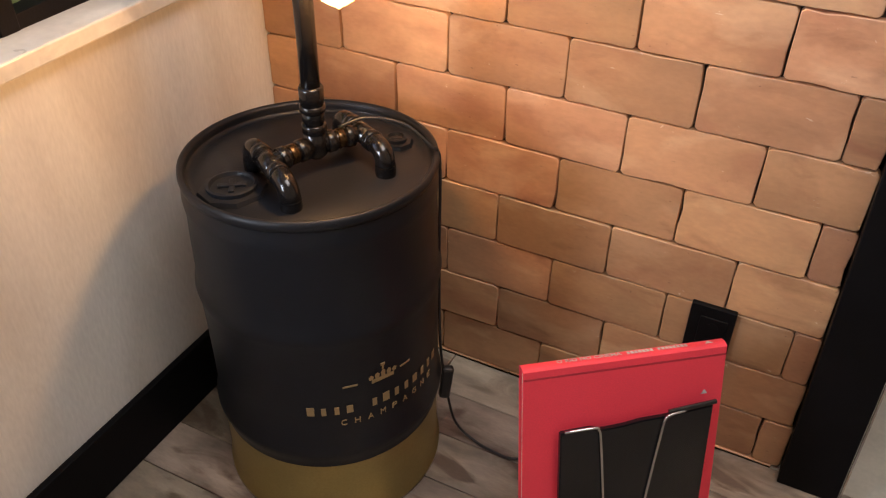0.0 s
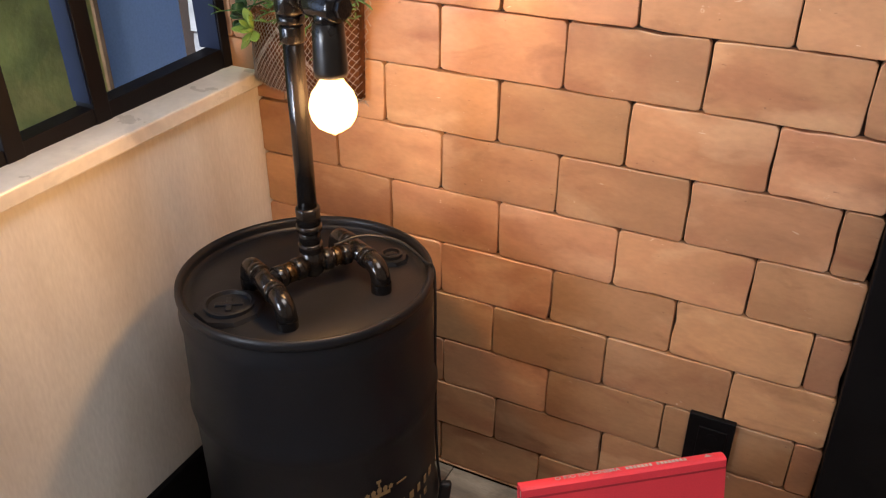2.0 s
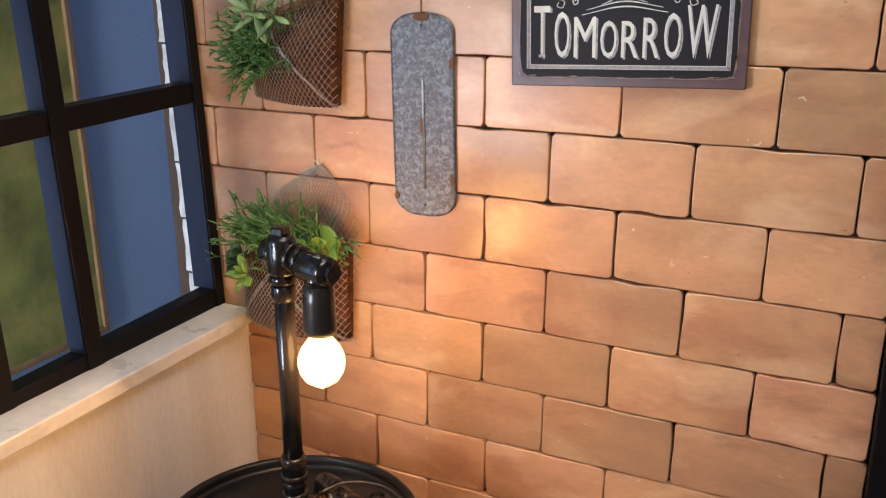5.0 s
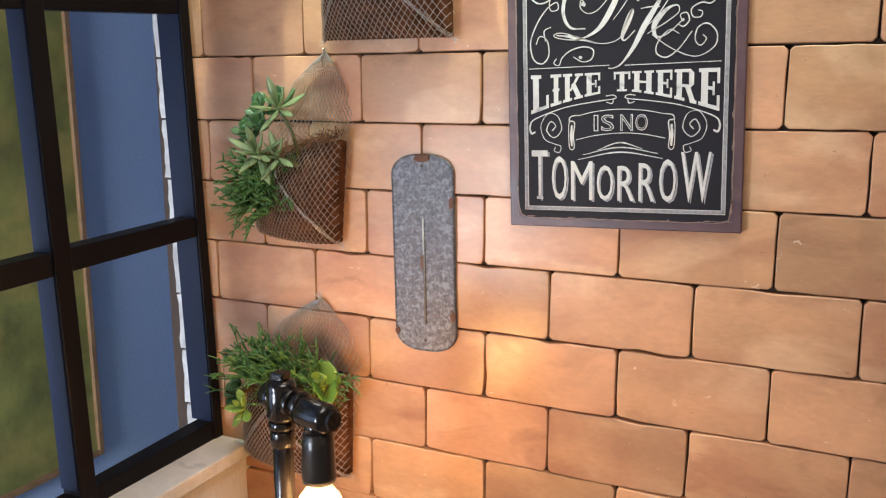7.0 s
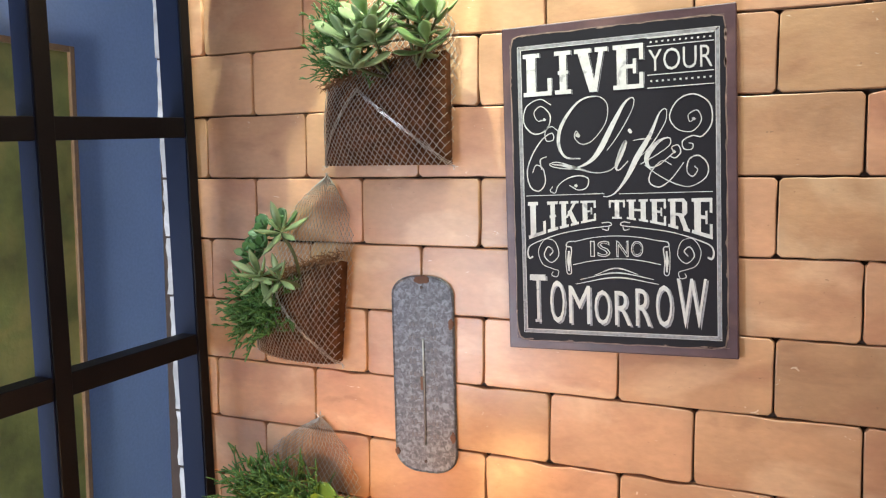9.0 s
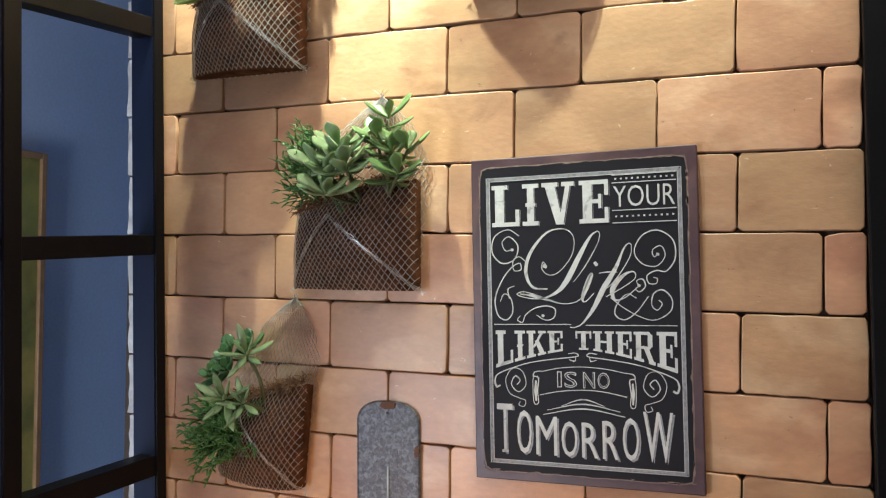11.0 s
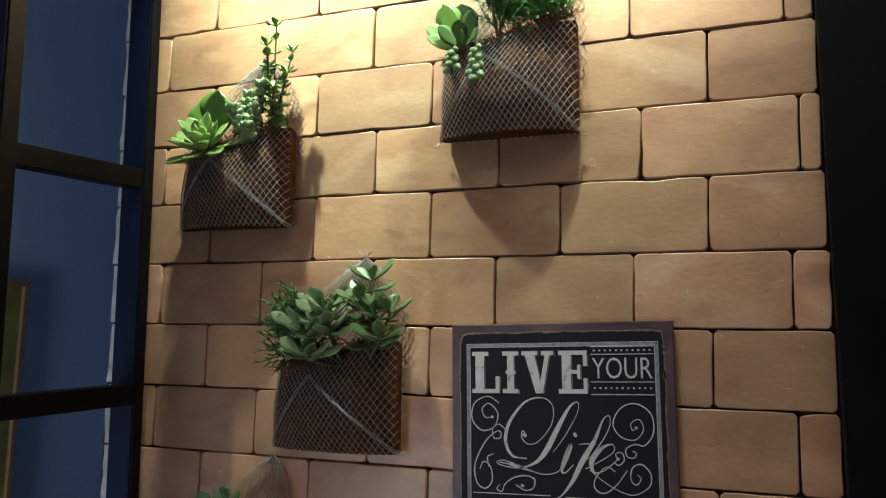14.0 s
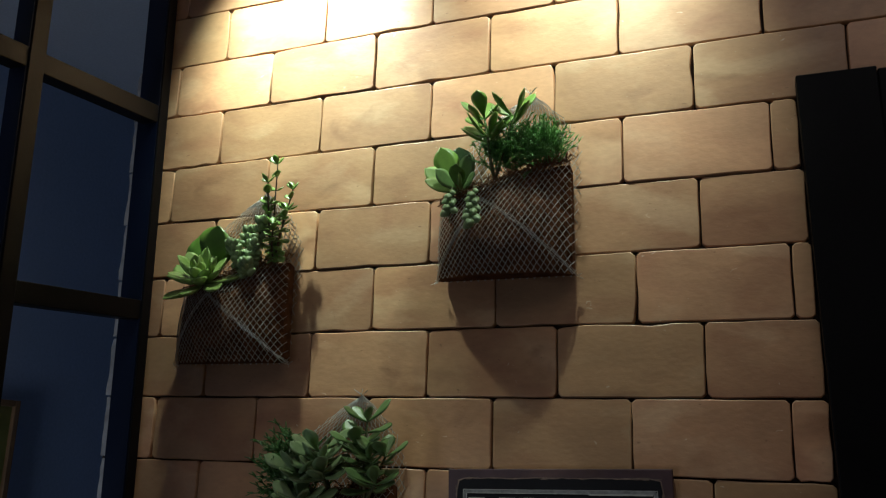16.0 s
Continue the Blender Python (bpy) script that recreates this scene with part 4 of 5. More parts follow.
leafy("jade_plant", "upright jade plant with rounded green leaves in a wire pocket", (P5[0] - 0.01, -0.04, P5[1] + 0.14), ((-0.012, -0.015, 0.092), (0.034, -0.02, 0.088), (0.0, -0.035, 0.055)), OBOVATE_G, 2, 1.1, per=3, lift=0.5)
thicket("mistletoe_cactus", "dense bright green thread-like cactus in a wire pocket", (P5[0] + 0.034, -0.042, P5[1] + 0.172), (0.052, 0.018, 0.018), 330, 0.036, GRASSY, 0.0009, seed=51, out=0.5, jag=0.4)
for dx, n_ in ((-0.060, 5), (-0.026, 8)):
    pl = thing("burro_tail", "trailing burro's tail with plump grey-green beads", "plant", m=pose(P5[0] + dx, -0.083, P5[1] + 0.118))
    part("stem", tube([(0, 0.02, 0.006), (0, 0.002, 0.004), (0, -0.004, -0.012), (0, -0.004, -0.05)], 0.001, 5), STEM, pl)
    for i in range(n_ * 2):
        an = i * 2.4
        put_leaf(BEAD, pl, (0, -0.004, -0.004 - 0.0030 * i), (math.cos(an), -0.4 + math.sin(an) * 0.6, -0.7), 1.0 + 0.05 * i)

# ---- thermometer ----
GLASSGREY = mat("grey_glass_tube", (0.42, 0.42, 0.41), 0.25, scale=60, bump=0.0)
therm = thing("wall_thermometer", "aged galvanised metal wall thermometer with rust chips", "thermometer", m=pose(0.3535, -0.002, 1.1155, 0, -1.2, 0))
hw_, hh_, rr = 0.0505, 0.148, 0.040
prof_ = []
for sx, sz, a0 in ((1, 1, 0), (-1, 1, 90), (-1, -1, 180), (1, -1, 270)):
    for i in range(9):
        a = radians(a0 + 90 * i / 8)
        prof_.append((sx * (hw_ - rr) + rr * math.cos(a), sz * (hh_ - rr * 0.72) + rr * 0.72 * math.sin(a)))
bm = bmesh.new()
rings = []
for y, k in ((0.0, 1.0), (-0.004, 1.0), (-0.0052, 0.985), (-0.0038, 0.94)):
    rings.append([bm.verts.new((x * (k if abs(x) > 0.001 else 1), y, z * (1 - (1 - k) * 0.35))) for x, z in prof_])
for a, b in zip(rings, rings[1:]):
    for i in range(len(a)):
        bm.faces.new((a[i], a[(i + 1) % len(a)], b[(i + 1) % len(a)], b[i]))
bm.faces.new(rings[-1])
bmesh.ops.recalc_face_normals(bm, faces=bm.faces)
part("plate", bm, ZINC, therm)
part("glass_tube", tube([(0.001, -0.0062, 0.055), (0.001, -0.0062, -0.105)], 0.0014, 8), GLASSGREY, therm, "thin white glass tube", smooth=True)
part("mercury", tube([(0.001, -0.0075, 0.0), (0.001, -0.0075, -0.105)], 0.0008, 6), INK, therm)
part("tube_clip", box(-0.004, 0.001, -0.008, -0.004, -0.022, -0.002, bevel=0.001), RUST, therm)
for z in (0.131, -0.131):
    part("screw_hole", lathe([(0.0, 0), (0.0022, 0), (0.0022, 0.0006), (0, 0.0006)], 12), GAP, therm).matrix_local = pose(0, -0.0043, z, 90, 0, 0)
for x, z, a, b in ((0.0, 0.1425, 0.014, 0.006), (0.0465, 0.078, 0.0045, 0.009), (0.0465, -0.090, 0.0045, 0.008), (-0.047, -0.12, 0.004, 0.006)):
    bm = bmesh.new()
    vs = [bm.verts.new((x + a * math.cos(t) * random.uniform(0.75, 1.15), -0.0058, z + b * math.sin(t) * random.uniform(0.75, 1.15))) for t in [2 * math.pi * i / 14 for i in range(14)]]
    f = bm.faces.new(vs)
    ex = bmesh.ops.extrude_face_region(bm, geom=[f])
    for v in ex["geom"]:
        if isinstance(v, bmesh.types.BMVert):
            v.co.y += 0.0035
    bmesh.ops.recalc_face_normals(bm, faces=bm.faces)
    part("rust_patch", bm, RUST, therm, "dark rusted chip")
for i in range(10):
    z = 0.075 - 0.0185 * i
    for s in (-1, 1):
        for k in range(2):
            x = s * 0.0175 + (k - 0.5) * 0.0062
            part("scale_bar", box(x - 0.0018, x + 0.0018, -0.0043, -0.0036, z - 0.003, z + 0.003), INK, therm)
        part("scale_tick", box(s * 0.0085 - 0.003, s * 0.0085 + 0.003, -0.0044, -0.0036, z - 0.0007, z + 0.0007), INK, therm)

# ---- printed sign ----
sign = thing("wall_sign", "black tin wall sign with white lettering and worn border", "sign", m=pose(0.492, -0.003, 1.170, 0, -1.8, 0))
SW, SH = 0.304, 0.4385
part("plate", box(0, SW, -0.009, 0.0, 0, SH, bevel=0.0015), SIGNEDGE, sign, "purple-brown tin plate")
bm = bmesh.new()
pts_ = []
for i in range(120):
    t = i / 120 * 4
    k, s = int(t), t - int(t)
    e = 0.0115
    c = [(e, e), (SW - e, e), (SW - e, SH - e), (e, SH - e)]
    a, b = c[k], c[(k + 1) % 4]
    j = random.uniform(-0.0006, 0.0006)
    r_ = 0.006 * max(0, 1 - min(s, 1 - s) / 0.05)
    cx, cz = SW / 2, SH / 2
    x, z = a[0] + (b[0] - a[0]) * s, a[1] + (b[1] - a[1]) * s
    pts_.append((x + (cx - x) / cx * (r_ * 0.6) + j, z + (cz - z) / cz * (r_ * 0.6) + j))
lo_ = [bm.verts.new((x, -0.0090, z)) for x, z in pts_]
hi_ = [bm.verts.new((x, -0.0094, z)) for x, z in pts_]
bm.faces.new(hi_)
for i in range(120):
    bm.faces.new((lo_[i], lo_[(i + 1) % 120], hi_[(i + 1) % 120], hi_[i]))
bmesh.ops.recalc_face_normals(bm, faces=bm.faces)
part("worn_line", bm, SIGNWEAR, sign, "rubbed tan line inside the border")
bm = bmesh.new()
vs = [bm.verts.new((x + (SW / 2 - x) * 0.011 + random.uniform(-0.0006, 0.0006), -0.0098, z + (SH / 2 - z) * 0.0075 + random.uniform(-0.0006, 0.0006))) for x, z in pts_]
f = bm.faces.new(vs)
ex = bmesh.ops.extrude_face_region(bm, geom=[f])
for v in ex["geom"]:
    if isinstance(v, bmesh.types.BMVert):
        v.co.y += 0.0006
bmesh.ops.recalc_face_normals(bm, faces=bm.faces)
part("black_field", bm, SIGNBLACK, sign)
IY = 0.0099


def on_sign(bm, y=IY):
    for v in bm.verts:
        v.co.y -= y
    return bm


def U(u):
    return u * SW


def V(v):
    return SH - v * SH


def word(name, s, u0, u1, v0, v1, bold=0.0, shear=0.0, label=""):
    part(name, on_sign(fit_text(text_mesh(s, bold), U(u0), U(u1), V(v1), V(v0), 0.0006, shear)), CHALK, sign, label)


def line(pts, w, material=CHALK, name="ornament"):
    """A flat printed stroke through points of the sign; w: one width or one each."""
    p = [Vector((U(a), 0, V(b))) for a, b in pts]
    ws = w if isinstance(w, list) else [w] * len(p)
    bm = bmesh.new()
    rows = []
    for i in range(len(p)):
        d = p[min(i + 1, len(p) - 1)] - p[max(i - 1, 0)]
        d = d.normalized() if d.length > 1e-9 else Vector((1, 0, 0))
        nrm = Vector((-d.z, 0, d.x)) * ws[i] / 2
        rows.append([bm.verts.new(p[i] + nrm), bm.verts.new(p[i] - nrm), bm.verts.new(p[i] - nrm - Vector((0, 0.0005, 0))), bm.verts.new(p[i] + nrm - Vector((0, 0.0005, 0)))])
    for a, b in zip(rows, rows[1:]):
        for k in range(4):
            bm.faces.new((a[k], a[(k + 1) % 4], b[(k + 1) % 4], b[k]))
    bmesh.ops.recalc_face_normals(bm, faces=bm.faces)
    part(name, on_sign(bm), material, sign)


def flat_curve(pts, n=8):
    return [(p.x, p.y) for p in smooth_line([(a, b, 0) for a, b in pts], n)]


# inner double border with a grey band
for a, b in (((0.082, 0.067), (0.928, 0.067)), ((0.082, 0.942), (0.928, 0.942)), ((0.082, 0.067), (0.082, 0.942)), ((0.928, 0.067), (0.928, 0.942))):
    line([a, b], 0.0042, GREYINK, "border_band")
for e in (0.0, 0.0150):
    u0, u1, v0, v1 = 0.075 + e, 0.935 - e, 0.062 + e * 0.7, 0.947 - e * 0.7
    for a, b in (((u0, v0), (u1, v0)), ((u0, v1), (u1, v1)), ((u0, v0), (u0, v1)), ((u1, v0), (u1, v1))):
        line([a, b], 0.0007, CHALK, "border_line")

# slab letters drawn in a unit square: (left, right, bottom, top) blocks and four-cornered slants
FOOT, HEAD = 0.10, 0.90
GLYPHS = {
    "L": [(0.12, 0.44, 0, 1), (0, 0.58, HEAD, 1), (0, 1, 0, FOOT), (0.86, 1, 0, 0.40)],
    "I": [(0.30, 0.72, 0, 1), (0, 1, HEAD, 1), (0, 1, 0, FOOT), (0.20, 0.82, 0.46, 0.54)],
    "V": [((0.06, 1), (0.38, 1), (0.66, 0), (0.44, 0)), ((0.76, 1), (0.90, 1), (0.66, 0), (0.52, 0)), (0, 0.50, HEAD, 1), (0.62, 1, HEAD, 1)],
    "E": [(0.12, 0.44, 0, 1), (0, 1, HEAD, 1), (0, 1, 0, FOOT), (0.4, 0.72, 0.46, 0.55), (0.66, 0.76, 0.34, 0.67), (0.87, 1, 0.64, 1), (0.87, 1, 0, 0.36)],
    "K": [(0.10, 0.34, 0, 1), (0, 0.46, HEAD, 1), (0, 0.46, 0, FOOT), ((0.30, 0.36), (0.42, 0.36), (0.88, 0.95), (0.74, 0.95)), ((0.42, 0.60), (0.60, 0.66), (0.94, 0.05), (0.70, 0.05)), (0.60, 1, HEAD, 1), (0.58, 1, 0, FOOT)],
    "T": [(0.36, 0.64, 0, 1), (0, 1, HEAD - 0.02, 1), (0, 0.11, 0.60, 1), (0.89, 1, 0.60, 1), (0.20, 0.80, 0, FOOT)],
    "H": [(0.10, 0.34, 0, 1), (0.66, 0.90, 0, 1), (0.3, 0.7, 0.45, 0.55), (0, 0.43, HEAD, 1), (0.57, 1, HEAD, 1), (0, 0.43, 0, FOOT), (0.57, 1, 0, FOOT)],
    "R": [(0.10, 0.34, 0, 1), (0, 0.72, HEAD, 1), (0, 0.46, 0, FOOT), (0.3, 0.72, 0.44, 0.53), (0.66, 0.88, 0.54, 0.90), ((0.62, 0.96), (0.72, 1.0), (0.88, 0.88), (0.78, 0.84)), ((0.62, 0.50), (0.78, 0.60), (0.88, 0.56), (0.72, 0.44)), ((0.46, 0.48), (0.70, 0.48), (0.96, 0.04), (0.72, 0.04)), (0.70, 1, 0, FOOT)],
}


def slab(ch, u0, u1, top, low0, low1=None, shade=True):
    """A heavy slab letter with a thin shade line along its right edges; its foot may slope."""
    low1 = low0 if low1 is None else low1

    def spot(a, b, y):
        low = low0 + (low1 - low0) * a
        return Vector((U(u0 + (u1 - u0) * a), -y, V(low + (top - low) * b)))
    bm, sh = bmesh.new(), bmesh.new()
    for n, q in enumerate(GLYPHS[ch]):
        if not isinstance(q[0], tuple):
            q = ((q[0], q[3]), (q[1], q[3]), (q[1], q[2]), (q[0], q[2]))
        y = 0.0005 + 0.00004 * n
        f = [bm.verts.new(spot(a, b, y)) for a, b in q]
        g = [bm.verts.new(spot(a, b, 0.0)) for a, b in q]
        bm.faces.new(f)
        for i in range(4):
            bm.faces.new((f[i], g[i], g[(i + 1) % 4], f[(i + 1) % 4]))
        a, b = spot(*q[1], 0.0003), spot(*q[2], 0.0003)
        if shade and abs(a.z - b.z) > 0.004:
            sh.faces.new([sh.verts.new(c) for c in (a + Vector((0.0010, 0, -0.0006)), a + Vector((0.0017, 0, -0.0006)), b + Vector((0.0017, 0, -0.0012)), b + Vector((0.0010, 0, -0.0012)))])
    bmesh.ops.recalc_face_normals(bm, faces=bm.faces)
    o = part("letter", on_sign(bm), CHALK, sign, "white slab letter")
    if len(sh.faces):
        part("letter_shade", on_sign(sh), GREYINK, o)
    else:
        sh.free()


for ch, a, b in (("L", 0.100, 0.230), ("I", 0.245, 0.318), ("V", 0.335, 0.480), ("E", 0.503, 0.630)):
    slab(ch, a, b, 0.086, 0.215)
word("letters", "YOUR", 0.652, 0.908, 0.108, 0.170, -0.006, label="white word with open letters")
for v in (0.075, 0.098, 0.180, 0.217):
    line([(0.646, v), (0.914, v)], 0.0011)
for v in (0.0865, 0.198):
    for i in range(11):
        u = 0.662 + 0.0238 * i
        line([(u - 0.004, v), (u + 0.004, v)], 0.0022, CHALK, "dot")


# flowing script of the second line, stroke by stroke
def stroke(pts, thin, thick, swell=0.5, width=0.25):
    c = flat_curve(pts, 9)
    ws = [thin + (thick - thin) * math.exp(-((i / (len(c) - 1) - swell) / width) ** 2) for i in range(len(c))]
    line(c, ws, CHALK, "script_stroke")


stroke([(0.352, 0.342), (0.335, 0.328), (0.330, 0.350), (0.362, 0.368), (0.410, 0.357), (0.466, 0.308), (0.474, 0.255), (0.431, 0.229), (0.351, 0.240), (0.276, 0.301), (0.255, 0.360), (0.285, 0.404), (0.352, 0.411)], 0.0010, 0.0046, 0.80, 0.14)
stroke([(0.348, 0.337), (0.343, 0.341), (0.340, 0.346)], 0.005, 0.0065)
stroke([(0.590, 0.247), (0.578, 0.240), (0.546, 0.257), (0.497, 0.314), (0.440, 0.386), (0.391, 0.422), (0.318, 0.440), (0.237, 0.434), (0.213, 0.424), (0.250, 0.419), (0.335, 0.437), (0.414, 0.455), (0.476, 0.451), (0.516, 0.432)], 0.0011, 0.0072, 0.28, 0.12)
stroke([(0.590, 0.247), (0.580, 0.275), (0.540, 0.325), (0.500, 0.365), (0.470, 0.390)], 0.0008, 0.0012)
stroke([(0.225, 0.425), (0.280, 0.430), (0.335, 0.440), (0.400, 0.454)], 0.0012, 0.0048)
stroke([(0.510, 0.425), (0.540, 0.378), (0.549, 0.368), (0.530, 0.400), (0.508, 0.440), (0.522, 0.449), (0.560, 0.424)], 0.0012, 0.0072, 0.48, 0.2)
stroke([(0.565, 0.340), (0.570, 0.337), (0.575, 0.334)], 0.005, 0.0066)
stroke([(0.724, 0.283), (0.712, 0.279), (0.690, 0.295), (0.655, 0.350), (0.601, 0.411), (0.553, 0.473), (0.505, 0.515), (0.470, 0.527), (0.450, 0.526)], 0.0011, 0.0070, 0.50, 0.18)
stroke([(0.724, 0.283), (0.718, 0.315), (0.680, 0.360), (0.640, 0.395), (0.612, 0.412)], 0.0008, 0.0012)
stroke([(0.584, 0.365), (0.620, 0.362), (0.662, 0.363)], 0.0008, 0.0016)
stroke([(0.612, 0.435), (0.691, 0.405), (0.736, 0.381), (0.729, 0.362), (0.684, 0.374), (0.640, 0.412), (0.648, 0.444), (0.692, 0.438), (0.750, 0.405)], 0.0011, 0.0066, 0.60, 0.14)

# curls on both sides of the script
CURLS = (
    ((0.836, 0.311), (0.817, 0.320), (0.811, 0.300), (0.846, 0.289), (0.862, 0.318), (0.826, 0.347), (0.766, 0.339), (0.735, 0.302), (0.769, 0.257), (0.834, 0.243), (0.895, 0.272), (0.903, 0.325), (0.866, 0.362), (0.825, 0.360), (0.787, 0.374), (0.792, 0.396), (0.822, 0.398), (0.828, 0.384), (0.812, 0.380)),
    ((0.630, 0.438), (0.689, 0.470), (0.762, 0.497), (0.820, 0.503), (0.878, 0.479), (0.886, 0.444), (0.851, 0.417), (0.812, 0.427), (0.803, 0.460), (0.825, 0.475), (0.845, 0.458), (0.832, 0.446)),
    ((0.750, 0.405), (0.743, 0.389), (0.768, 0.385), (0.778, 0.405), (0.756, 0.421), (0.735, 0.415)),
    ((0.740, 0.440), (0.700, 0.428), (0.655, 0.460), (0.650, 0.490), (0.690, 0.503), (0.740, 0.480), (0.790, 0.435)),
    ((0.195, 0.287), (0.162, 0.290), (0.146, 0.264), (0.180, 0.247), (0.220, 0.277), (0.202, 0.318), (0.143, 0.329), (0.098, 0.295), (0.110, 0.246), (0.173, 0.225), (0.226, 0.245)),
    ((0.262, 0.330), (0.225, 0.310), (0.196, 0.325), (0.200, 0.352), (0.232, 0.350), (0.226, 0.330), (0.185, 0.345), (0.140, 0.385), (0.108, 0.440), (0.120, 0.490), (0.160, 0.505), (0.190, 0.480), (0.182, 0.438), (0.150, 0.425), (0.132, 0.448)),
    ((0.200, 0.400), (0.170, 0.410), (0.175, 0.440)),
    ((0.225, 0.492), (0.212, 0.505), (0.235, 0.512), (0.250, 0.490), (0.290, 0.470), (0.345, 0.462), (0.385, 0.472), (0.378, 0.498), (0.340, 0.505), (0.300, 0.490)),
)
for c in CURLS:
    stroke(c, 0.0010, 0.0016, 0.6, 0.3)
for u, v in ((0.832, 0.313), (0.193, 0.288), (0.752, 0.403), (0.330, 0.492)):
    stroke([(u - 0.006, v - 0.002), (u, v), (u + 0.006, v + 0.002)], 0.0025, 0.0040)
line([(0.100, 0.519), (0.455, 0.518)], 0.0010)
line([(0.520, 0.520), (0.905, 0.520)], 0.0010)

# third line: slab letters that grow towards the edges
def low_edge(u):
    return 0.592 + 0.064 * (abs(u - 0.5) / 0.4) ** 1.5


for ch, a, b in (("L", 0.107, 0.188), ("I", 0.197, 0.245), ("K", 0.253, 0.340), ("E", 0.349, 0.416), ("T", 0.474, 0.543), ("H", 0.551, 0.640), ("E", 0.649, 0.715), ("R", 0.724, 0.812), ("E", 0.820, 0.902)):
    slab(ch, a, b, 0.538, low_edge(a), low_edge(b), False)

# ribbon with the fourth line
for sgn in (-1, 1):
    def side(u):
        return 0.503 + sgn * u
    stroke([(side(0.378), 0.708), (side(0.396), 0.712), (side(0.402), 0.690), (side(0.375), 0.668), (side(0.245), 0.637), (side(0.115), 0.622), (side(0.025), 0.614), (side(0.030), 0.604), (side(0.062), 0.606)], 0.0012, 0.0026, 0.12, 0.2)
    stroke([(side(0.060), 0.624), (side(0.036), 0.628), (side(0.030), 0.616)], 0.0009, 0.0014)
    stroke([(side(0.186), 0.660), (side(0.216), 0.664), (side(0.222), 0.676), (side(0.200), 0.682), (side(0.205), 0.720), (side(0.202), 0.757), (side(0.222), 0.756), (side(0.226), 0.700), (side(0.222), 0.676)], 0.0009, 0.0016, 0.3, 0.3)
    stroke([(side(0.212), 0.690), (side(0.214), 0.720), (side(0.212), 0.752)], 0.0022, 0.0040)
    stroke([(side(0.300), 0.705), (side(0.285), 0.690), (side(0.308), 0.678), (side(0.325), 0.705), (side(0.292), 0.726), (side(0.258), 0.702), (side(0.275), 0.662), (side(0.320), 0.655), (side(0.352), 0.690), (side(0.335), 0.730), (side(0.290), 0.745), (side(0.262), 0.752), (side(0.268), 0.770), (side(0.292), 0.766), (side(0.286), 0.755)], 0.0009, 0.0015, 0.1, 0.2)
line(flat_curve([(0.317, 0.662), (0.400, 0.650), (0.500, 0.645), (0.605, 0.650), (0.690, 0.661)]), 0.0010)
line(flat_curve([(0.309, 0.733), (0.400, 0.720), (0.510, 0.714), (0.600, 0.718), (0.690, 0.730)]), 0.0010)
# the words are drawn in outline only: thin double stems
for k, ch in enumerate("IS NO"):
    if ch != " ":
        u0 = 0.388 + (0.0, 0.032, 0.0, 0.115, 0.178)[k]
        wide = (0.020, 0.056, 0.0, 0.052, 0.052)[k]
        bm = fit_text(text_mesh(ch, 0.012), U(u0), U(u0 + wide), V(0.708), V(0.660), 0.0005)
        part("letter", on_sign(bm), CHALK, sign, "white outlined letter on the ribbon")
        bm = fit_text(text_mesh(ch, -0.022), U(u0 + 0.004), U(u0 + wide - 0.004), V(0.705), V(0.663), 0.0002)
        part("letter_core", on_sign(bm, IY + 0.0006), SIGNBLACK, sign)
for k in range(3):
    h = (0.095, 0.160, 0.180)[k]
    v = (0.748, 0.762, 0.776)[k]
    stroke([(0.500 - h, v + 0.016), (0.500, v - 0.006), (0.500 + h, v + 0.012)], 0.0008, 0.0018)

# last line: tall letters, taller at the edges, each with a thin shade line
us = [0.103, 0.196, 0.283, 0.398, 0.488, 0.578, 0.664, 0.752, 0.893]
for i, ch in enumerate("TOMORROW"):
    c = (us[i] + us[i + 1]) / 2
    top = 0.812 - 0.058 * (abs(c - 0.5) / 0.4) ** 1.5
    bot = 0.914
    word_bm = fit_text(text_mesh(ch, -0.004), U(us[i] + 0.004), U(us[i + 1] - 0.016), V(bot), V(top), 0.0006)
    if ch == "T":
        add_box(word_bm, U(us[i] + 0.026), U(us[i + 1] - 0.038), -0.0006, 0, V(bot), V(bot - 0.008))
    o = part("letter", on_sign(word_bm), CHALK, sign, "tall white letter")
    part("letter_shade", on_sign(fit_text(text_mesh(ch, -0.012), U(us[i] + 0.012), U(us[i + 1] - 0.007), V(bot + 0.005), V(top + 0.005), 0.0002), IY - 0.0002), GREYINK, o)

# flaked paint along the border: small tan scars, most of them at the corners
SCARS = random.Random(5)
for i in range(46):
    end = SCARS.random() < 0.6
    t = SCARS.choice((SCARS.uniform(0.03, 0.16), SCARS.uniform(0.84, 0.97))) if end else SCARS.uniform(0.05, 0.95)
    u, v, a, b = SCARS.choice(((0.040, t, 0.0016, 0.006), (0.958, t, 0.0018, 0.007), (t, 0.030, 0.006, 0.0010), (t, 0.968, 0.006, 0.0012)))
    bm = bmesh.new()
    n = 9
    k = SCARS.uniform(0.4, 1.1)
    bm.faces.new([bm.verts.new((U(u) + a * k * math.cos(-q) * SCARS.uniform(0.5, 1.3), -0.00012, V(v) + b * k * math.sin(-q) * SCARS.uniform(0.5, 1.3))) for q in [2 * math.pi * m_ / n for m_ in range(n)]])
    part("paint_scar", on_sign(bm, 0.0099), SIGNWEAR, sign, "rubbed tan scar")

# ---- brick wall and floor boards, piece by piece ----
bricks = thing("wall_brick", "wall clad with terracotta bricks in running bond, dark open joints", "wall", kind="structure")


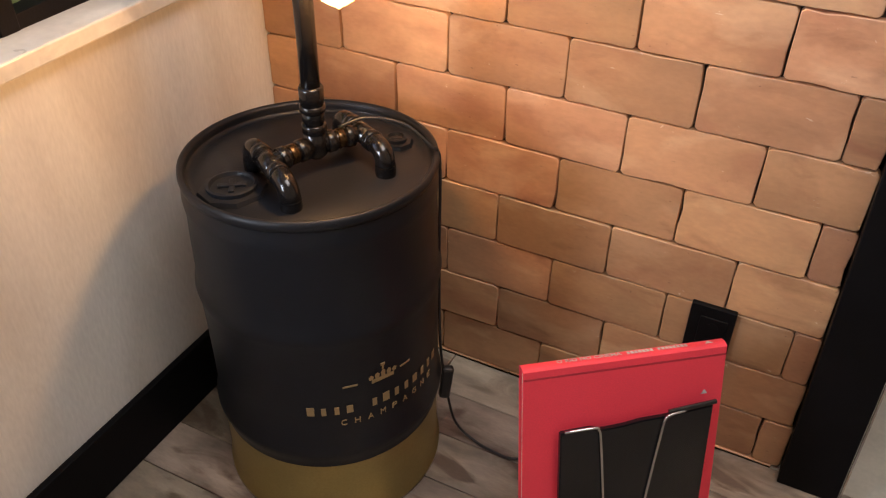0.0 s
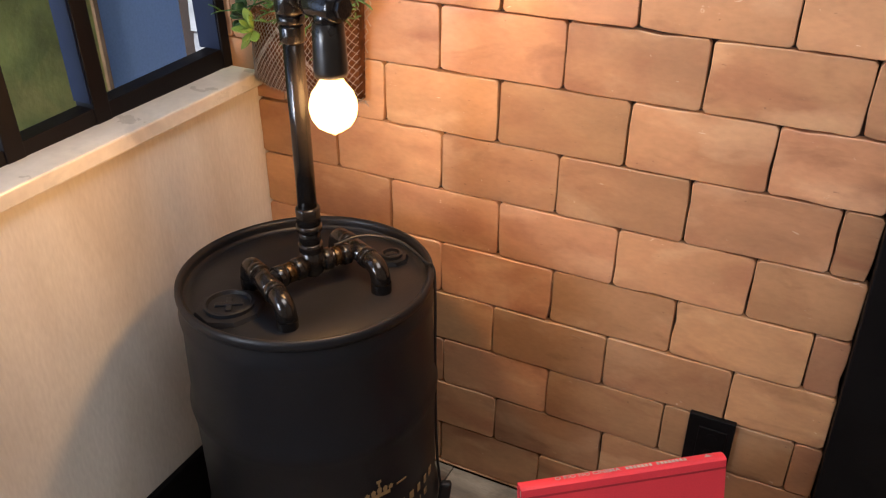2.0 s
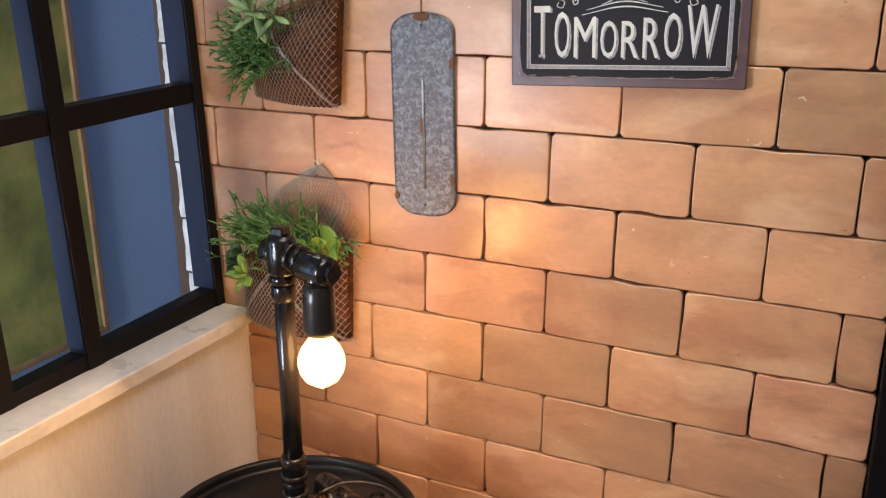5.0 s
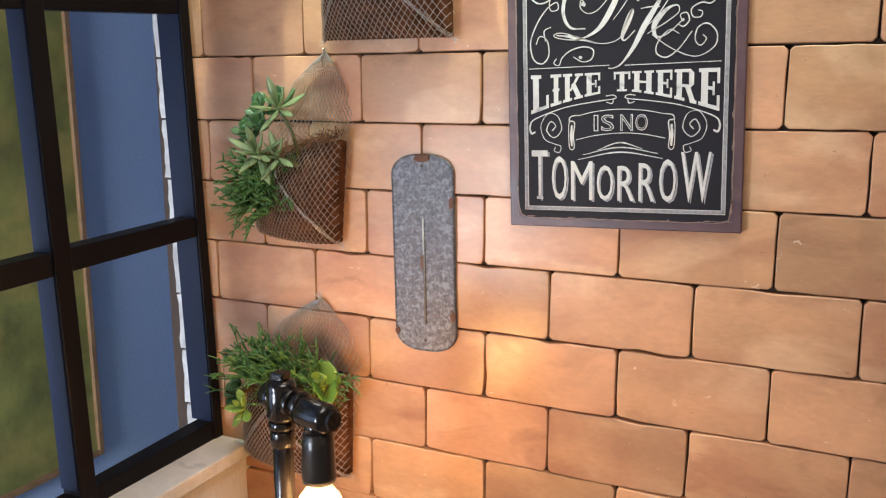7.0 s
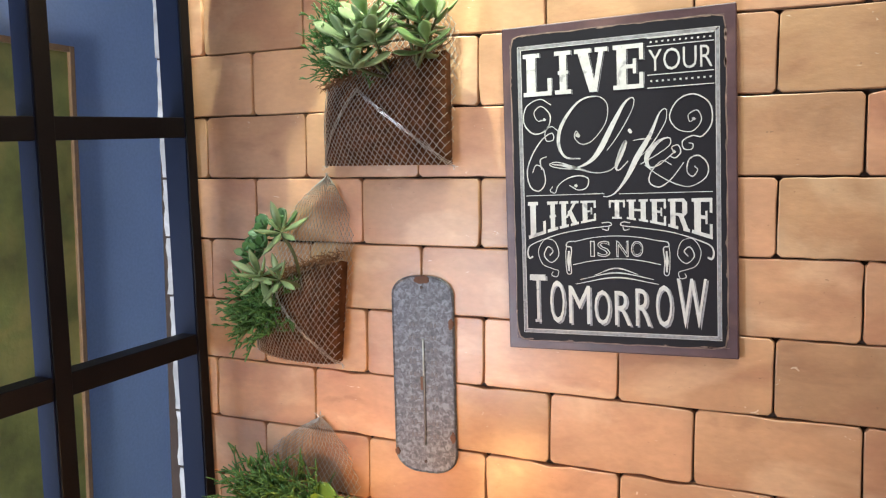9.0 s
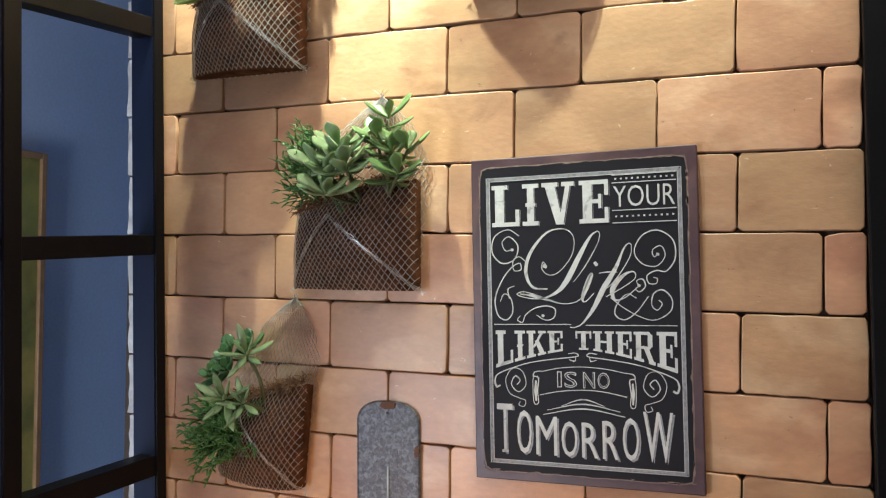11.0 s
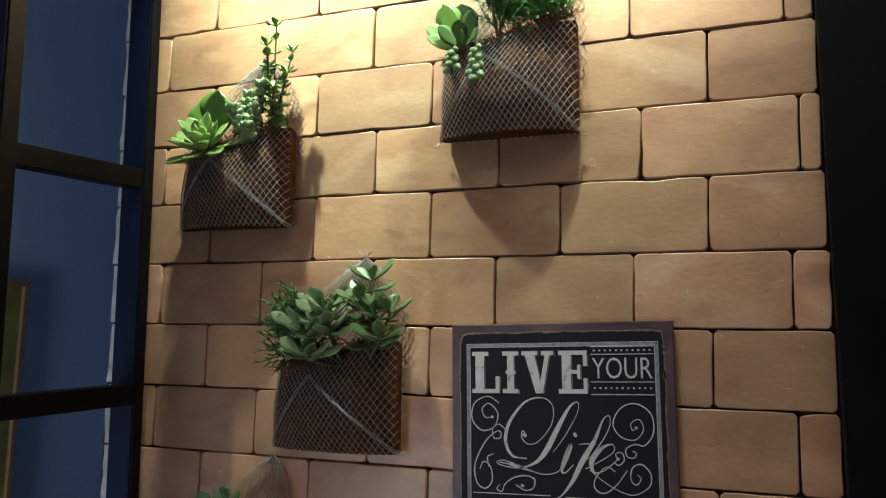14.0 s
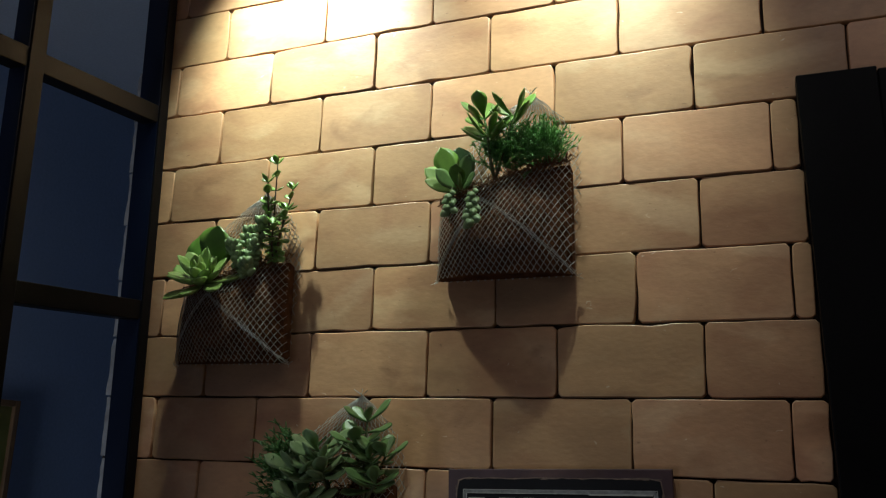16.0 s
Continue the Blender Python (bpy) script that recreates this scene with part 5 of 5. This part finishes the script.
def brick_piece(x0, x1, z0, z1, rnd):
    """One hand-made brick: wavy worn arrises, small chips, a face tilted and domed a little."""
    g = 0.0010
    x0, x1, z0, z1 = x0 + g, x1 - g, z0 + g, z1 - g
    cx, cz = (x0 + x1) / 2, (z0 + z1) / 2
    w, h = x1 - x0, z1 - z0
    c = min(0.005, w * 0.2, h * 0.2)
    nx, nz = (6, 3) if w > 0.12 else (3, 3)
    per = [(x0 + c + (w - 2 * c) * i / nx, z0, 0, 1) for i in range(nx + 1)] + [(x1, z0 + c + (h - 2 * c) * i / nz, -1, 0) for i in range(nz + 1)]
    per += [(x1 - c - (w - 2 * c) * i / nx, z1, 0, -1) for i in range(nx + 1)] + [(x0, z1 - c - (h - 2 * c) * i / nz, 1, 0) for i in range(nz + 1)]
    n = len(per)
    worn = [rnd.uniform(-0.0006, 0.0008) + (rnd.uniform(0.001, 0.003) if rnd.random() < 0.05 else 0.0) for _ in per]
    lift = rnd.uniform(-0.0014, 0.0014)
    tx, tz = rnd.uniform(-0.012, 0.012), rnd.uniform(-0.016, 0.016)
    dome = rnd.uniform(0.0, 0.0002)
    bm = bmesh.new()

    def at(x, z, y):
        return bm.verts.new((x - cx, y + lift + tx * (x - cx) + tz * (z - cz), z - cz))

    def ring(y, inset):
        made = []
        for (x, z, ix, iz), e in zip(per, worn):
            made.append(at(x + ix * (e + inset) + (0 if ix else inset * (1 if x < cx else -1) * (2 * abs(x - cx) / w) ** 6), z + iz * (e + inset) + (0 if iz else inset * (1 if z < cz else -1) * (2 * abs(z - cz) / h) ** 6), y))
        return made
    rings = [ring(0.016, 0), ring(0.0015, 0), ring(0.0005, 0.0004), ring(0.0, 0.0013), ring(-0.00002, 0.0019)]
    inner = min(0.013, min(w, h) * 0.3)
    rings.append([at(x + (cx - x) * inner * 2 / w, z + (cz - z) * inner * 2 / h, -dome) for x, z, ix, iz in per])
    for p, q in zip(rings, rings[1:]):
        for i in range(n):
            bm.faces.new((p[i], p[(i + 1) % n], q[(i + 1) % n], q[i]))
    bm.faces.new(rings[-1])
    bmesh.ops.recalc_face_normals(bm, faces=bm.faces)
    for f in bm.faces:
        f.smooth = True
    o = part("brick", bm, BRICK, bricks)
    o.location = (cx, 0.0, cz)


# first upright joint and brick length of each course, from the floor up
STARTS = (0.152, 0.064, 0.160, 0.055, 0.157, 0.062, 0.159, 0.057, 0.157, 0.060, 0.157, 0.061, 0.152, 0.051, 0.149, 0.048, 0.146, 0.043, 0.142, 0.037, 0.134, 0.029, 0.125, 0.023, 0.125, 0.023, 0.125, 0.023)
LENGTHS = (0.203, 0.201, 0.201, 0.200, 0.199, 0.1975, 0.1965, 0.197, 0.1955, 0.1952, 0.1952, 0.1935, 0.195, 0.196, 0.1947, 0.1953, 0.195, 0.196, 0.1993, 0.198, 0.1975, 0.1995, 0.1995, 0.201, 0.20, 0.20, 0.20, 0.20)
rnd = random.Random(7)
brick_piece(0.0, 0.5, 0.0, 0.007, rnd)
brick_piece(0.5, 1.0, 0.0, 0.007, rnd)
for k, (first, length) in enumerate(zip(STARTS, LENGTHS)):
    z0, z1 = 0.007 + 0.1 * k, 0.107 + 0.1 * k
    left = leanx(z0) - 0.03 if z1 > 0.74 else 0.0
    right = 1.013 - 0.0265 * z0 if z1 < 2.13 else 2.2
    xs = [left]
    x = first - 2 * length
    while x < right - 0.02:
        if x > left + 0.015:
            xs.append(x + rnd.uniform(-0.0012, 0.0012))
        x += length
    xs.append(right)
    for a, b in zip(xs, xs[1:]):
        brick_piece(a, b, z0, z1, rnd)

boards = thing("floor", "floor of weathered grey-brown wooden boards", "floor", kind="structure")
rnd = random.Random(12)
y = 0.0
row = 0
while y > -1.75:
    y0 = y - 0.098
    x = 0.0 - rnd.uniform(0.05, 0.5)
    while x < 2.4:
        L = rnd.uniform(0.45, 0.75)
        a, b = max(x, 0.0), min(x + L, 2.4)
        if b - a > 0.02:
            o = part("floor_board", box(-(b - a) / 2 + 0.0008, (b - a) / 2 - 0.0008, -0.0482, 0.0482, -0.011, 0.0, bevel=0.0012), WOOD, boards)
            o.location = ((a + b) / 2, (y + y0) / 2, rnd.uniform(-0.0008, 0.0))
        x += L
    y = y0
structure("floor_doorway", box(1.0, 3.0, 0.0, 2.0, -0.011, -0.001), mat("pale_stone_floor", (0.55, 0.50, 0.40), 0.5, dark=0.75, scale=9, fine=120, bump=0.05))
structure("floor_rest", box(0.0, 3.0, -3.0, -1.765, -0.011, -0.001), WOOD)
structure("floor_east", box(2.4, 3.0, -1.765, 0.0, -0.011, -0.001), WOOD)
